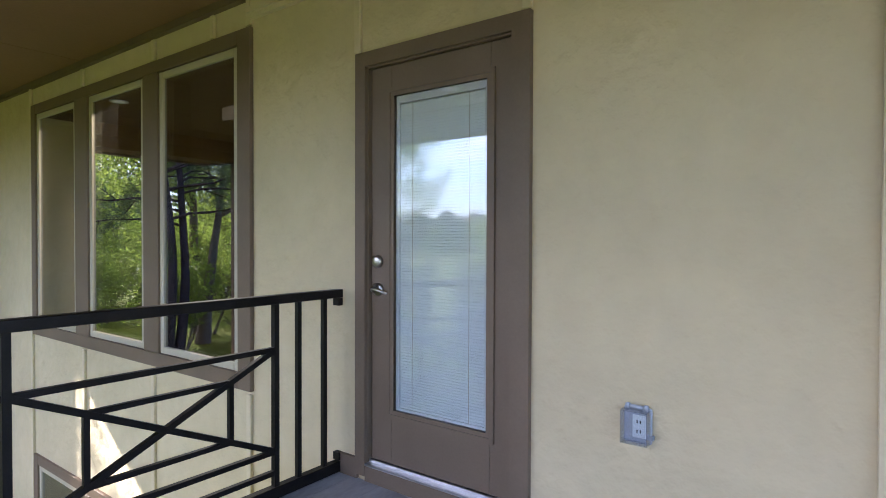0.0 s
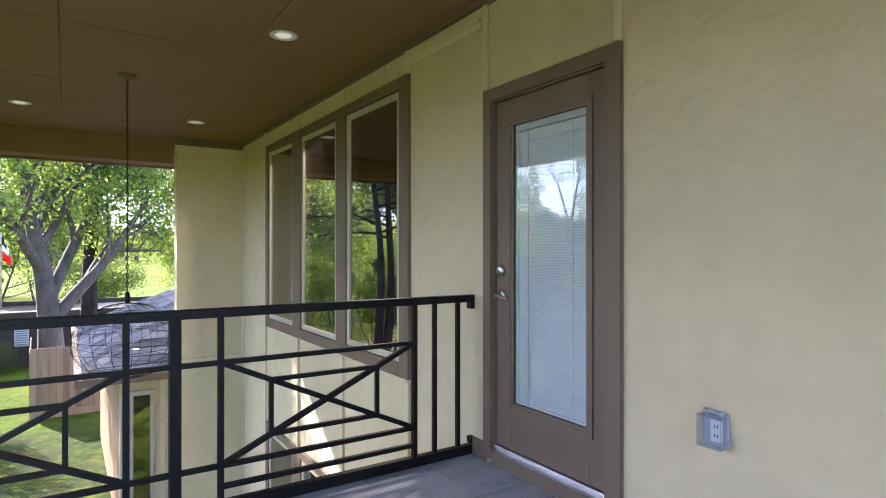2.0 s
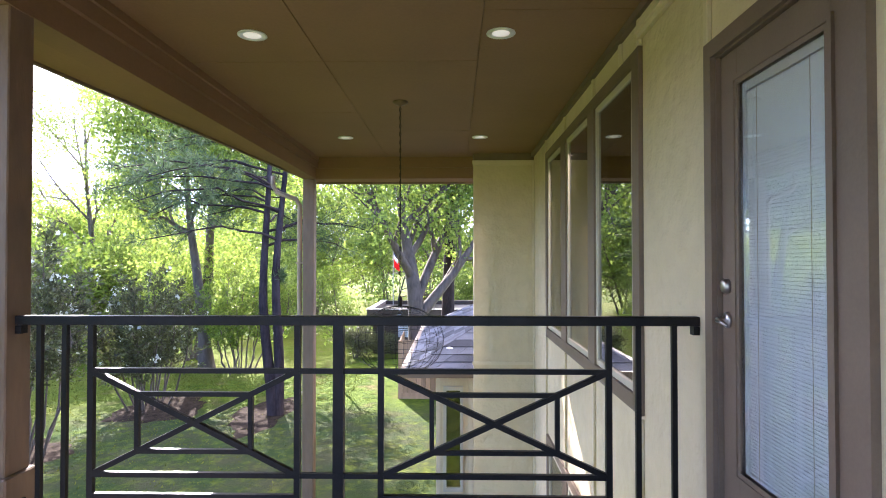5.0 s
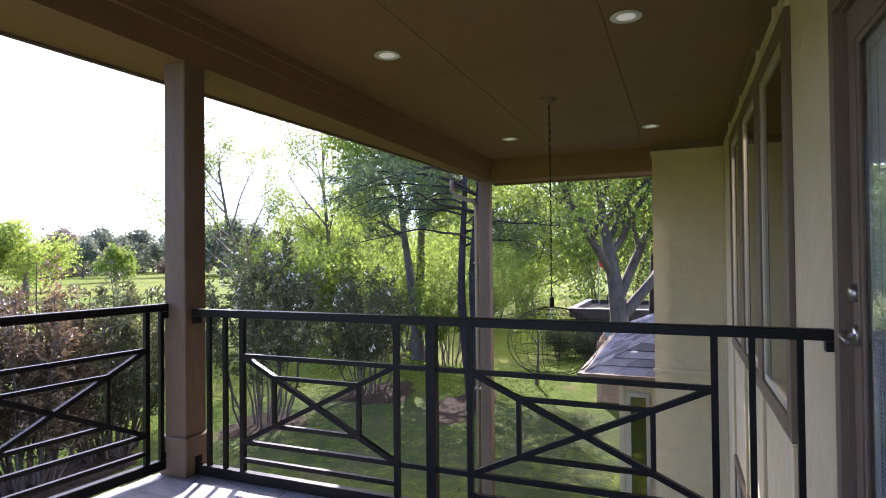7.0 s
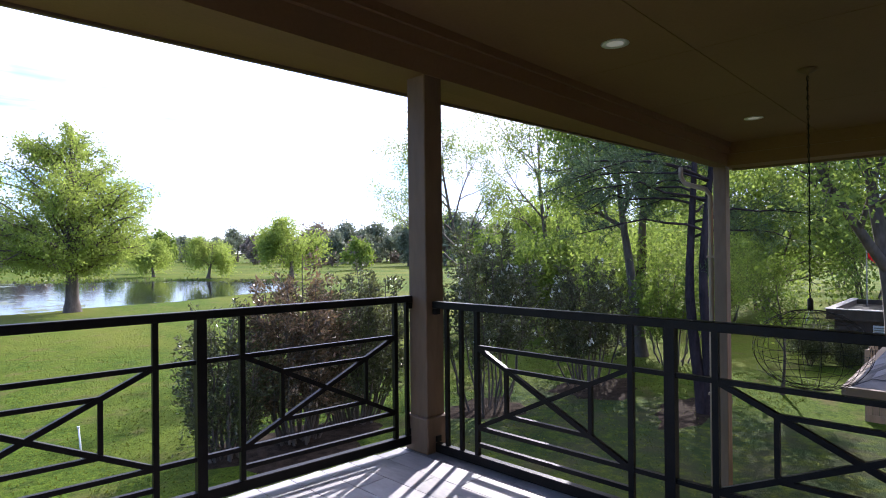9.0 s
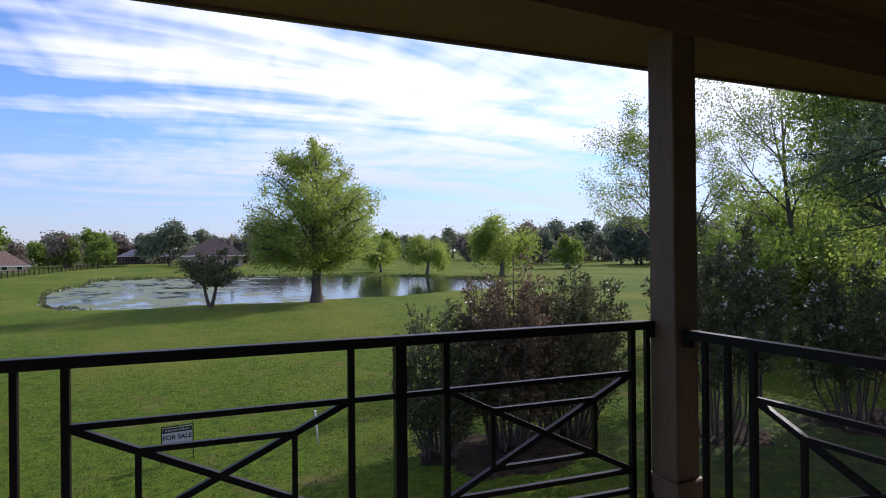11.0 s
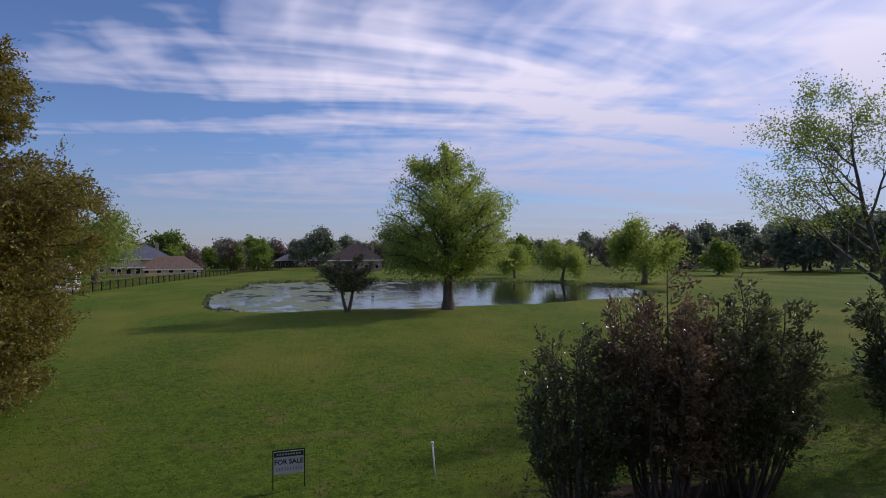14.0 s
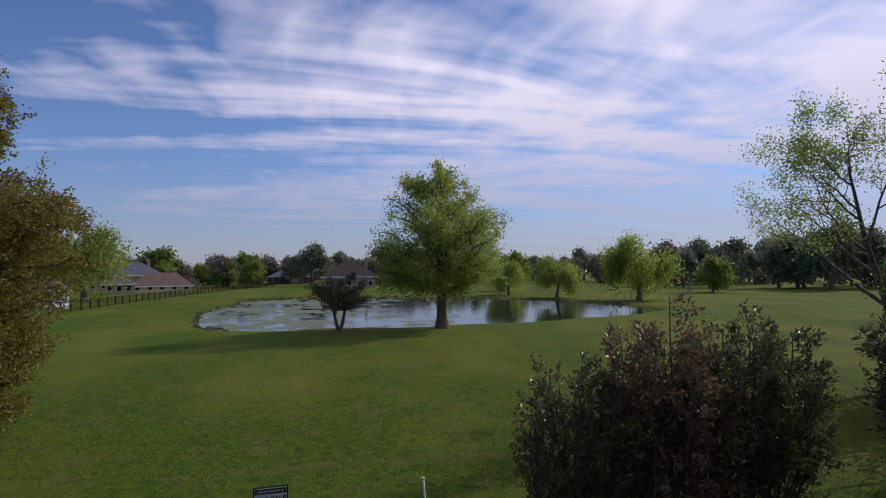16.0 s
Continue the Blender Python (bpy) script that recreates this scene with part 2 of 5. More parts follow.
# ---- mesh helpers ----
def box(bm, x0, x1, y0, y1, z0, z1, bevel=0.0):
    r = bmesh.ops.create_cube(bm, size=1.0)
    for v in r["verts"]:
        v.co = Vector(((x0 + x1) / 2 + v.co.x * (x1 - x0), (y0 + y1) / 2 + v.co.y * (y1 - y0), (z0 + z1) / 2 + v.co.z * (z1 - z0)))
    if bevel:
        edges = list({e for v in r["verts"] for e in v.link_edges})
        bmesh.ops.bevel(bm, geom=edges, offset=bevel, segments=1, affect="EDGES")
    return bm


def boxes(*args, bevel=0.0):
    bm = bmesh.new()
    for a in args:
        box(bm, *a, bevel=bevel)
    return bm


def bar(bm, p, q, w, h, up=(0, 0, 1)):
    """A square bar from p to q, w wide and h high."""
    p, q = Vector(p), Vector(q)
    d = (q - p).normalized()
    side = d.cross(Vector(up))
    side = side.normalized() if side.length > 1e-4 else Vector((1, 0, 0))
    top = side.cross(d)
    vs = [bm.verts.new(c + side * a * w / 2 + top * b * h / 2) for c in (p, q) for a, b in ((-1, -1), (1, -1), (1, 1), (-1, 1))]
    for f in ((3, 2, 1, 0), (4, 5, 6, 7), (0, 1, 5, 4), (1, 2, 6, 5), (2, 3, 7, 6), (3, 0, 4, 7)):
        bm.faces.new([vs[i] for i in f])
    return bm


def tube(bm, pts, radii, sides=8, closed=False):
    rings = []
    pts = [Vector(p) for p in pts]
    for i, p in enumerate(pts):
        a, b = pts[i - 1 if (i or closed) else 0], pts[(i + 1) % len(pts) if (closed or i + 1 < len(pts)) else i]
        d = (b - a).normalized()
        u = d.orthogonal().normalized() if abs(d.z) > 0.99 else d.cross(Vector((0, 0, 1))).normalized()
        v = d.cross(u)
        r = radii[i] if isinstance(radii, (list, tuple)) else radii
        rings.append([bm.verts.new(p + (u * math.cos(k * math.tau / sides) + v * math.sin(k * math.tau / sides)) * r) for k in range(sides)])
    for i in range(len(rings) - (0 if closed else 1)):
        a, b = rings[i], rings[(i + 1) % len(rings)]
        for k in range(sides):
            f = bm.faces.new((a[k], a[(k + 1) % sides], b[(k + 1) % sides], b[k]))
            f.smooth = True
    if not closed:
        bm.faces.new(rings[0][::-1])
        bm.faces.new(rings[-1])
    return bm


def lathe(bm, profile, centre=(0, 0, 0), sides=20, axis="z"):
    """A turned shape: profile of (radius, height)."""
    rings = []
    for r, h in profile:
        ring = []
        for k in range(sides):
            a = k * math.tau / sides
            c = (r * math.cos(a), r * math.sin(a), h) if axis == "z" else (r * math.cos(a), h, r * math.sin(a))
            ring.append(bm.verts.new(Vector(centre) + Vector(c)))
        rings.append(ring)
    for a, b in zip(rings, rings[1:]):
        for k in range(sides):
            f = bm.faces.new((a[k], a[(k + 1) % sides], b[(k + 1) % sides], b[k]))
            f.smooth = True
    bm.faces.new(rings[0][::-1])
    bm.faces.new(rings[-1])
    return bm


def mesh_of(name, bm, mat):
    bmesh.ops.recalc_face_normals(bm, faces=bm.faces)
    me = bpy.data.meshes.new(name)
    bm.to_mesh(me)
    bm.free()
    me.materials.append(mat)
    return me


def part(name, bm, mat, parent=None, label=""):
    ob = new(name, mesh_of(name, bm, mat))
    if parent:
        ob.parent = parent
    if label:
        ob["label"] = label
    return ob


def thing(name, label, category, at=(0, 0, 0), group="", kind=""):
    ob = new(name)
    ob.location = at
    return tagged(ob, label, category, group, kind)


def structure(name, bm, mat, label, category):
    return tagged(part(name, bm, mat), label, category, kind="structure")


# ---- the porch ----
FLOOR, CEIL, GROUND = -0.09, 2.72, -3.25
HX0, HX1 = -4.6, 8.1          # the house wall's ends
WINX = ((3.18, 4.17), (4.40, 5.37), (5.64, 6.56))   # the three sashes
bm = bmesh.new()
T = -0.22
cols = [HX0, 1.17, 2.07, 3.18, 4.17, 4.40, 5.37, 5.64, 6.56, HX1]
for a, b in zip(cols, cols[1:]):
    if (a, b) == (1.17, 2.07):
        box(bm, a, b, T, 0, GROUND - 0.2, 0.0), box(bm, a, b, T, 0, 2.085, CEIL + 0.3)
    elif (a, b) in WINX:
        box(bm, a, b, T, 0, GROUND - 0.2, -2.9), box(bm, a, b, T, 0, -1.08, 0.33), box(bm, a, b, T, 0, 2.40, CEIL + 0.3)
    else:
        box(bm, a, b, T, 0, GROUND - 0.2, CEIL + 0.3)
structure("wall_house", bm, STUCCO, "cream stucco house wall with vertical battens", "wall")
structure("wall_stub", boxes((7.9, 8.1, 0.0, 0.88, GROUND - 0.2, 2.615)), STUCCO, "short cream stucco end wall of the porch", "wall")
structure("trim_stub_band", boxes((7.865, 7.9, 0.0, 0.9, -0.36, -0.32), (7.86, 7.9, 0.0, 0.9, 2.575, 2.615), (7.875, 7.9, 0.0, 0.895, 2.545, 2.575)), CREAM, "thin cream band and moulding on the end wall", "trim")
structure("trim_stub_top", boxes((7.885, 8.1, 0.0, 0.885, 2.615, CEIL)), BROWN, "brown board above the end wall", "trim")

# battens and mouldings on the wall
battens = thing("wall_battens", "narrow cream battens on the stucco wall", "trim", kind="structure")
for x, z0, z1 in ((-0.1, FLOOR, CEIL), (1.117, 2.15, CEIL), (2.115, 2.15, CEIL), (3.07, 2.505, CEIL), (3.47, 2.505, 2.66), (4.25, 2.505, 2.66), (5.5, 2.505, 2.66),
                  (6.72, GROUND, CEIL), (7.86, GROUND, 2.54), (3.07, -0.98, 0.2), (4.28, -0.98, 0.2), (5.5, -0.98, 0.2), (2.62, GROUND, -0.4), (-1.4, FLOOR, CEIL), (-2.7, FLOOR, CEIL)):
    part("batten", boxes((x - 0.022, x + 0.022, 0.0, 0.024, z0, z1), bevel=0.004), CREAM, battens)
mould = bmesh.new()
for x0, x1 in ((2.14, 3.05),):
    box(mould, x0, x1, 0, 0.03, 2.54, 2.57), box(mould, x0, x1, 0, 0.05, 2.57, 2.60), box(mould, x0, x1, 0, 0.02, 2.60, 2.665)
structure("trim_ceiling_edge", boxes((HX0, 7.9, 0.0, 0.045, 2.668, CEIL)), BROWN, "brown strip where the wall meets the porch ceiling", "trim")
structure("trim_wall_moulding", mould, CREAM, "cream moulding board near the porch ceiling", "trim")

# ceiling: boards with open seams
bm = bmesh.new()
box(bm, HX0, 8.36, 0.0, 3.48, CEIL + 0.012, CEIL + 0.1)
for x0, x1, y0, y1 in ((HX0, 3.03, 0, 0.98), (3.03, 5.47, 0, 0.98), (5.47, 7.9, 0, 0.98), (HX0, 1.5, 0.98, 2.18), (1.5, 3.94, 0.98, 2.18), (3.94, 6.38, 0.98, 2.18), (6.38, 8.2, 0.98, 2.18),
                       (HX0, 0.5, 2.18, 3.3), (0.5, 3.94, 2.18, 3.3), (3.94, 5.5, 2.18, 3.3), (5.5, 8.2, 2.18, 3.3), (7.9, 8.2, 0.88, 0.98)):
    box(bm, x0 + 0.003, x1 - 0.003, y0 + 0.003, y1 - 0.003, CEIL, CEIL + 0.012)
structure("ceiling", bm, CEILPAINT, "brown painted board porch ceiling with fine seams", "ceiling")
BY0, BY1, BZ = 3.28, 3.48, 2.40
structure("beam_side", boxes((HX0, 8.36, BY0, BY1, BZ, CEIL + 0.1), (HX0, 8.2, BY0 - 0.035, BY0, 2.56, CEIL), (HX0, 8.2, BY0 - 0.06, BY0 - 0.035, 2.66, CEIL)), CEILPAINT, "brown boxed beam along the porch edge", "beam")
structure("beam_end", boxes((8.2, 8.36, 0.88, BY0, BZ, CEIL + 0.1), (8.165, 8.2, 0.88, BY0 - 0.04, 2.56, CEIL)), CEILPAINT, "brown boxed beam across the porch end", "beam")
def eave(x):
    """The outer edge of the roof overhang, which runs slightly askew to the house wall."""
    return 4.05 + 0.063 * (2.8 - x)


bm = boxes((8.36, 9.55, -1.0, 3.45, 2.53, 2.55))
vs = [bm.verts.new((x, y, z)) for z in (2.53, 2.55) for x, y in ((HX0, BY1 - 0.03), (9.55, BY1 - 0.03), (9.55, eave(9.55)), (HX0, eave(HX0)))]
for f in ((3, 2, 1, 0), (4, 5, 6, 7), (0, 1, 5, 4), (1, 2, 6, 5), (2, 3, 7, 6), (3, 0, 4, 7)):
    bm.faces.new([vs[i] for i in f])
structure("soffit", bm, CEILPAINT, "brown soffit under the roof overhang", "soffit")
bm = boxes((9.55, 9.6, -1.0, eave(9.55), 2.495, 2.86))
bar(bm, (9.6, eave(9.6) + 0.015, 2.685), (HX0, eave(HX0) + 0.015, 2.685), 0.03, 0.35)
structure("fascia", bm, BROWN, "brown fascia board at the roof edge", "fascia")
bm = bmesh.new()
vs = [bm.verts.new(c) for c in ((HX0 - 0.4, -9, 2.86), (9.7, -9, 2.86), (9.7, eave(9.7) + 0.14, 2.86), (HX0 - 0.4, eave(HX0) + 0.14, 2.86), (HX0 - 0.4, -2.5, 5.4), (4.5, -2.5, 5.4))]
for f in ((0, 1, 5, 4), (1, 2, 5), (2, 3, 4, 5), (3, 0, 4), (3, 2, 1, 0)):
    bm.faces.new([vs[i] for i in f])
structure("roof", bm, FARSHINGLE, "dark shingled house roof over the porch", "roof")

# rooms behind the wall; their dimness is put into the paint
rooms = bmesh.new()
box(rooms, HX0, HX1, -6.2, -6.0, GROUND, 3.0), box(rooms, HX0 - 0.2, HX0, -6.2, T, GROUND, 3.0), box(rooms, HX1 - 0.2, HX1, -6.0, T, GROUND, 3.0), box(rooms, 2.4, 2.5, -6.0, T, 0.0, 2.9)
structure("wall_rooms", rooms, INSIDE, "plain interior walls behind the windows, coloured dark as if in shade", "wall")
structure("ceiling_rooms", boxes((HX0, HX1 - 0.2, -6.0, T, 2.78, 2.9), (3.4, 5.6, -3.8, -1.4, 2.45, 2.6)), INSIDE, "interior ceiling with a dropped tray, coloured dark as if in shade", "ceiling")
structure("floor_rooms", boxes((HX0, HX1 - 0.2, -6.0, T, -0.2, 0.0)), INFLOOR, "dark wooden interior floor", "floor")

# posts
def post(x0, x1, y0, y1, z0, z1, skirt):
    p = thing("porch_post", "square brown painted timber porch post with a collar", "post", ((x0 + x1) / 2, (y0 + y1) / 2, z0))
    h, w, d = z1 - z0, (x1 - x0) / 2, (y1 - y0) / 2
    part("shaft", boxes((-w, w, -d, d, 0, h), bevel=0.006), POSTPAINT, p)
    part("skirt", boxes((-w - 0.022, w + 0.022, -d - 0.022, d + 0.022, 0, skirt), bevel=0.008), POSTPAINT, p)
    return p


post(2.19, 2.355, 3.288, 3.455, FLOOR, BZ + 0.05, 0.235)
post(8.21, 8.38, 3.31, 3.48, GROUND, BZ, 0.3)
post(-1.10, -0.937, 3.70, 3.86, FLOOR, BZ + 0.05, 0.235)

# downspout on the far post
DOWNPAINT = material("tan_downspout_paint", (0.30, 0.21, 0.13), 0.5, vary=0.06, scale=4, fine=90, bump=0.04)
dsp = thing("downspout", "tan painted metal downspout with an offset elbow", "downspout", (8.3, 3.55, 2.3))
part("pipe", tube(bmesh.new(), [(0, 0.42, 0.16), (0, 0.42, 0.02), (0, 0.36, -0.09), (0, 0.06, -0.2), (0, 0.0, -0.3), (0, 0.0, -2.5), (0, 0.0, -5.5)], 0.036, 8), DOWNPAINT, dsp)
for z in (-1.2, -3.2):
    part("strap", boxes((-0.05, 0.05, -0.07, 0.045, z, z + 0.03)), DOWNPAINT, dsp)

# balcony slab and its edge
def slab_edge(x):
    """The outer edge of the balcony, which runs with its railing."""
    return 3.50 + 0.105 * (2.36 - x)


bm = bmesh.new()
ring = [(HX0, 0.0), (2.36, 0.0), (2.36, slab_edge(2.36)), (HX0, slab_edge(HX0))]
lo, hi = ([bm.verts.new((x, y, z)) for x, y in ring] for z in (FLOOR - 0.25, FLOOR - 0.008))
bm.faces.new(lo[::-1]), bm.faces.new(hi)
for k in range(4):
    bm.faces.new((lo[k], lo[(k + 1) % 4], hi[(k + 1) % 4], hi[k]))
structure("floor", bm, GROUT, "grey plank-tiled balcony floor with thin grout joints", "floor")
bm = boxes((2.36, 2.39, 0.0, 3.5, FLOOR - 0.3, FLOOR - 0.02))
bar(bm, (2.4, slab_edge(2.4) + 0.017, FLOOR - 0.16), (HX0, slab_edge(HX0) + 0.017, FLOOR - 0.16), 0.03, 0.28)
structure("trim_slab_edge", bm, BROWN, "brown board along the balcony slab edge", "trim")
structure("baseboard", boxes((HX0, 1.09, 0.0, 0.018, FLOOR, 0.02), (2.12, 2.255, 0.0, 0.018, FLOOR, 0.02)), BROWN, "brown baseboard along the house wall", "baseboard")


# ---- railings ----
def railing(name, label, at, turn, length, slats, wides, panels, tip=0.0):
    r = thing(name, label, "railing", at)
    r.rotation_euler = (0, radians(tip), radians(turn))
    TOP, MID, LOW, LOW2, BOT = 0.885, 0.642, 0.142, 0.040, -0.045

    def member(nm, u0, z0, u1, z1, w, h, lab=""):
        part(nm, bar(bmesh.new(), (u0, 0, z0), (u1, 0, z1), w, h, (0, 0, 1) if u0 != u1 else (1, 0, 0)), IRON, r, lab)

    part("top_rail", boxes((0.0, length, -0.026, 0.026, TOP - 0.022, TOP + 0.022), bevel=0.003), IRON, r, "flat dark top rail")
    part("bottom_rail", boxes((0.0, length, -0.022, 0.022, BOT - 0.040, BOT + 0.018), bevel=0.003), IRON, r)
    for u in slats:
        member("baluster", u, BOT, u, TOP - 0.02, 0.024, 0.024)
    for u in wides:
        member("centre_post", u, BOT - 0.02, u, TOP - 0.02, 0.05, 0.05)
    for u0, u1 in panels:
        wdt, c = u1 - u0, (u0 + u1) / 2
        a, b = u0 + wdt * 0.225, u1 - wdt * 0.225
        za, zb = LOW + (MID - LOW) * 0.775, LOW + (MID - LOW) * 0.225
        for u in (u0, u1):
            member("panel_post", u, BOT, u, TOP - 0.02, 0.028, 0.028)
        for z in (MID, LOW, LOW2):
            member("cross_rail", u0, z, u1, z, 0.024, 0.024)
        member("diagonal", u0, MID, u1, LOW, 0.026, 0.026)
        member("diagonal", u0, LOW, u1, MID, 0.0264, 0.0264)
        member("inner_rail", a, za, b, za, 0.022, 0.022)
        member("inner_rail", a, zb, b, zb, 0.022, 0.022)
        for u in (a, b):
            member("inner_baluster", u, zb, u, za, 0.022, 0.022)
    ends = sorted(u for p in panels for u in p)
    for u0, u1 in zip(ends[1::2], ends[2::2]):
        for z in (MID, LOW):
            member("link_rail", u0, z, u1, z, 0.0236, 0.0236)
    for u in (0.0, length):
        s = 1 if u == 0 else -1
        for z in (TOP - 0.045, BOT + 0.045):
            br = part("bracket", boxes(sorted_box(u, u + s * 0.03, -0.022, 0.022, z - 0.020, z + 0.020)), IRON, r)
            part("screw", lathe(bmesh.new(), [(0.006, 0.0), (0.005, 0.004)], (u + s * 0.017, -0.026, z), 8, "y"), NICKEL, br)
    return r


def sorted_box(x0, x1, *rest):
    return (min(x0, x1), max(x0, x1), *rest)


railing("balcony_railing", "black iron balcony railing with crossed panels, fixed to the wall", (2.265, 0.0, 0.0), 90, 3.285, (0.115, 0.285, 3.05, 3.175), (1.715,), ((0.425, 1.512), (1.915, 2.92)))
railing("balcony_railing", "black iron balcony railing with crossed panels, fixed to the corner post", (2.19, 3.44, 0.036), 174.0, 3.145, (0.035, 2.80, 2.96), (1.367,), ((0.13, 1.15), (1.585, 2.64)))

# ---- the glazed door ----
door = thing("door_1", "closed brown exterior door with a full blind-filled glass lite", "door", (1.2, 0.0, 0.03), kind="structure")
DW, DH = 0.842, 2.03
part("slab", boxes((0.004, 0.11, -0.055, -0.012, 0, DH), (0.70, DW - 0.004, -0.055, -0.012, 0, DH), (0.11, 0.70, -0.055, -0.012, 0, 0.26), (0.11, 0.70, -0.055, -0.012, 1.89, DH), bevel=0.002), BROWN, door)
lite = bmesh.new()
for o, t in ((0.0, 0.012), (0.02, 0.006)):
    x0, x1, z0, z1, w = 0.085 + o, 0.725 - o, 0.235 + o, 1.915 - o, 0.022
    box(lite, x0, x0 + w, -0.012, -0.012 + t, z0, z1), box(lite, x1 - w, x1, -0.012, -0.012 + t, z0, z1)
    box(lite, x0 + w, x1 - w, -0.012, -0.012 + t, z0, z0 + w), box(lite, x0 + w, x1 - w, -0.012, -0.012 + t, z1 - w, z1)
part("lite_frame", lite, BROWN, door, "raised brown moulding round the glass")
pane = part("glass_pane", boxes((0.128, 0.682, -0.024, -0.018, 0.278, 1.872)), DOORGLASS, door, "clear glass with pale reflections")
pane.visible_shadow = False
part("white_border", boxes((0.128, 0.150, -0.04, -0.027, 0.278, 1.872), (0.660, 0.682, -0.04, -0.027, 0.278, 1.872), (0.150, 0.660, -0.04, -0.027, 1.835, 1.872), (0.150, 0.660, -0.04, -0.027, 0.278, 0.29)), WHITE, door)
# added sheet behind the slats, coloured as the shade in their gaps
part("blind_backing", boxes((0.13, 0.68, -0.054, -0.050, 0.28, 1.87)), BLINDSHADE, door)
slat = mesh_of("blind_slat", boxes((0.151, 0.659, -0.0065, 0.0065, -0.0009, 0.0009)), BLIND)
for k in range(108):
    s = new("blind_slat", slat)
    s.parent, s.location, s.rotation_euler = door, (0, -0.036, 0.297 + k * 0.01425), (radians(64), 0, 0)
for x in (0.235, 0.575):
    part("blind_cord", boxes((x - 0.001, x + 0.001, -0.0285, -0.027, 0.29, 1.835)), TAUPE, door)
lever = bmesh.new()
lathe(lever, [(0.034, 0.0), (0.034, 0.008), (0.026, 0.014), (0.012, 0.016), (0.011, 0.05)], (0.79, -0.012, 0.89), 24, "y")
tube(lever, [(0.79, 0.034, 0.89), (0.765, 0.04, 0.893), (0.73, 0.042, 0.887), (0.69, 0.04, 0.877)], [0.011, 0.011, 0.009, 0.007], 10)
part("door_handle", lever, NICKEL, door, "satin nickel lever handle with round rose")
part("deadbolt", lathe(bmesh.new(), [(0.032, 0.0), (0.032, 0.01), (0.026, 0.022), (0.022, 0.024), (0.008, 0.026)], (0.79, -0.012, 1.035), 24, "y"), NICKEL, door, "round satin nickel deadbolt")
for z in (0.25, 1.02, 1.75):
    part("hinge", tube(bmesh.new(), [(-0.004, -0.004, z), (-0.004, -0.004, z + 0.1)], 0.007, 8), BROWN, door)
structure("trim_door", boxes((1.095, 1.185, 0.0, 0.028, -0.06, 2.145), (2.052, 2.122, 0.0, 0.028, -0.06, 2.145), (1.185, 2.052, 0.0, 0.028, 2.072, 2.145),
                             (1.17, 1.198, -0.2, 0.006, 0.0, 2.085), (2.044, 2.07, -0.2, 0.006, 0.0, 2.085), (1.198, 2.044, -0.2, 0.006, 2.064, 2.085), (1.185, 2.052, 0.0, 0.026, -0.085, 0.0)), BROWN, "brown flat casing round the door", "trim")
structure("threshold", boxes((1.198, 2.044, -0.12, 0.035, 0.0, 0.012), (1.198, 2.044, -0.1, 0.0, 0.012, 0.026)), ALUMINIUM, "thin aluminium door threshold", "threshold")


# ---- windows in the house wall ----
def window_group(name, label, z0, z1):
    w = thing(name, label, "window", (0, 0, 0), kind="structure")
    zt, zb = z1 + 0.095, z0 - 0.11
    part("casing", boxes((3.04, 3.175, 0, 0.03, zb, zt), (4.175, 4.395, 0, 0.03, z0 - 0.005, z1 + 0.005), (5.375, 5.635, 0, 0.03, z0 - 0.005, z1 + 0.005), (6.565, 6.67, 0, 0.03, zb, zt),
                        (3.175, 6.565, 0, 0.03, z1 + 0.005, zt), (3.175, 6.565, 0, 0.03, zb, z0 - 0.005), bevel=0.003), BROWN, w, "flat brown casing boards")
    for x0, x1 in WINX:
        f = part("sash", boxes((x0, x0 + 0.05, -0.07, 0.016, z0, z1), (x1 - 0.05, x1, -0.07, 0.016, z0, z1), (x0 + 0.05, x1 - 0.05, -0.07, 0.016, z0, z0 + 0.05), (x0 + 0.05, x1 - 0.05, -0.07, 0.016, z1 - 0.05, z1), bevel=0.004), TAUPE, w, "light taupe vinyl frame")
        g = part("pane", boxes((x0 + 0.05, x1 - 0.05, -0.006, 0.0, z0 + 0.05, z1 - 0.05)), GLASS, f, "dark reflecting glass")
        g.visible_shadow = False
        part("inner_reveal", boxes((x0 - 0.002, x0 + 0.012, T, -0.07, z0, z1), (x1 - 0.012, x1 + 0.002, T, -0.07, z0, z1), (x0 + 0.012, x1 - 0.012, T, -0.07, z0 - 0.002, z0 + 0.012), (x0 + 0.012, x1 - 0.012, T, -0.07, z1 - 0.012, z1 + 0.002)), SHEDWOOD, w, "dark stained inner frame")
    return w


window_group("window_1", "triple tall fixed window with brown casing and reflecting glass", 0.33, 2.40)
window_group("window_2", "triple lower window with brown casing below the porch", -2.9, -1.08)


# ---- lamps ----
def can_light(x, y, z):
    c = thing("recessed_light", "white round recessed ceiling light, lit", "ceiling light", (x, y, z), group="porch ceiling lights")
    part("trim_ring", lathe(bmesh.new(), [(0.075, 0.004), (0.098, 0.0), (0.1, -0.006), (0.085, -0.008), (0.075, -0.004)], (0, 0, 0), 28), WHITE, c)
    part("lens", lathe(bmesh.new(), [(0.076, -0.001), (0.05, -0.006), (0.01, -0.008)], (0, 0, 0), 24), LAMPGLOW, c)
    return c


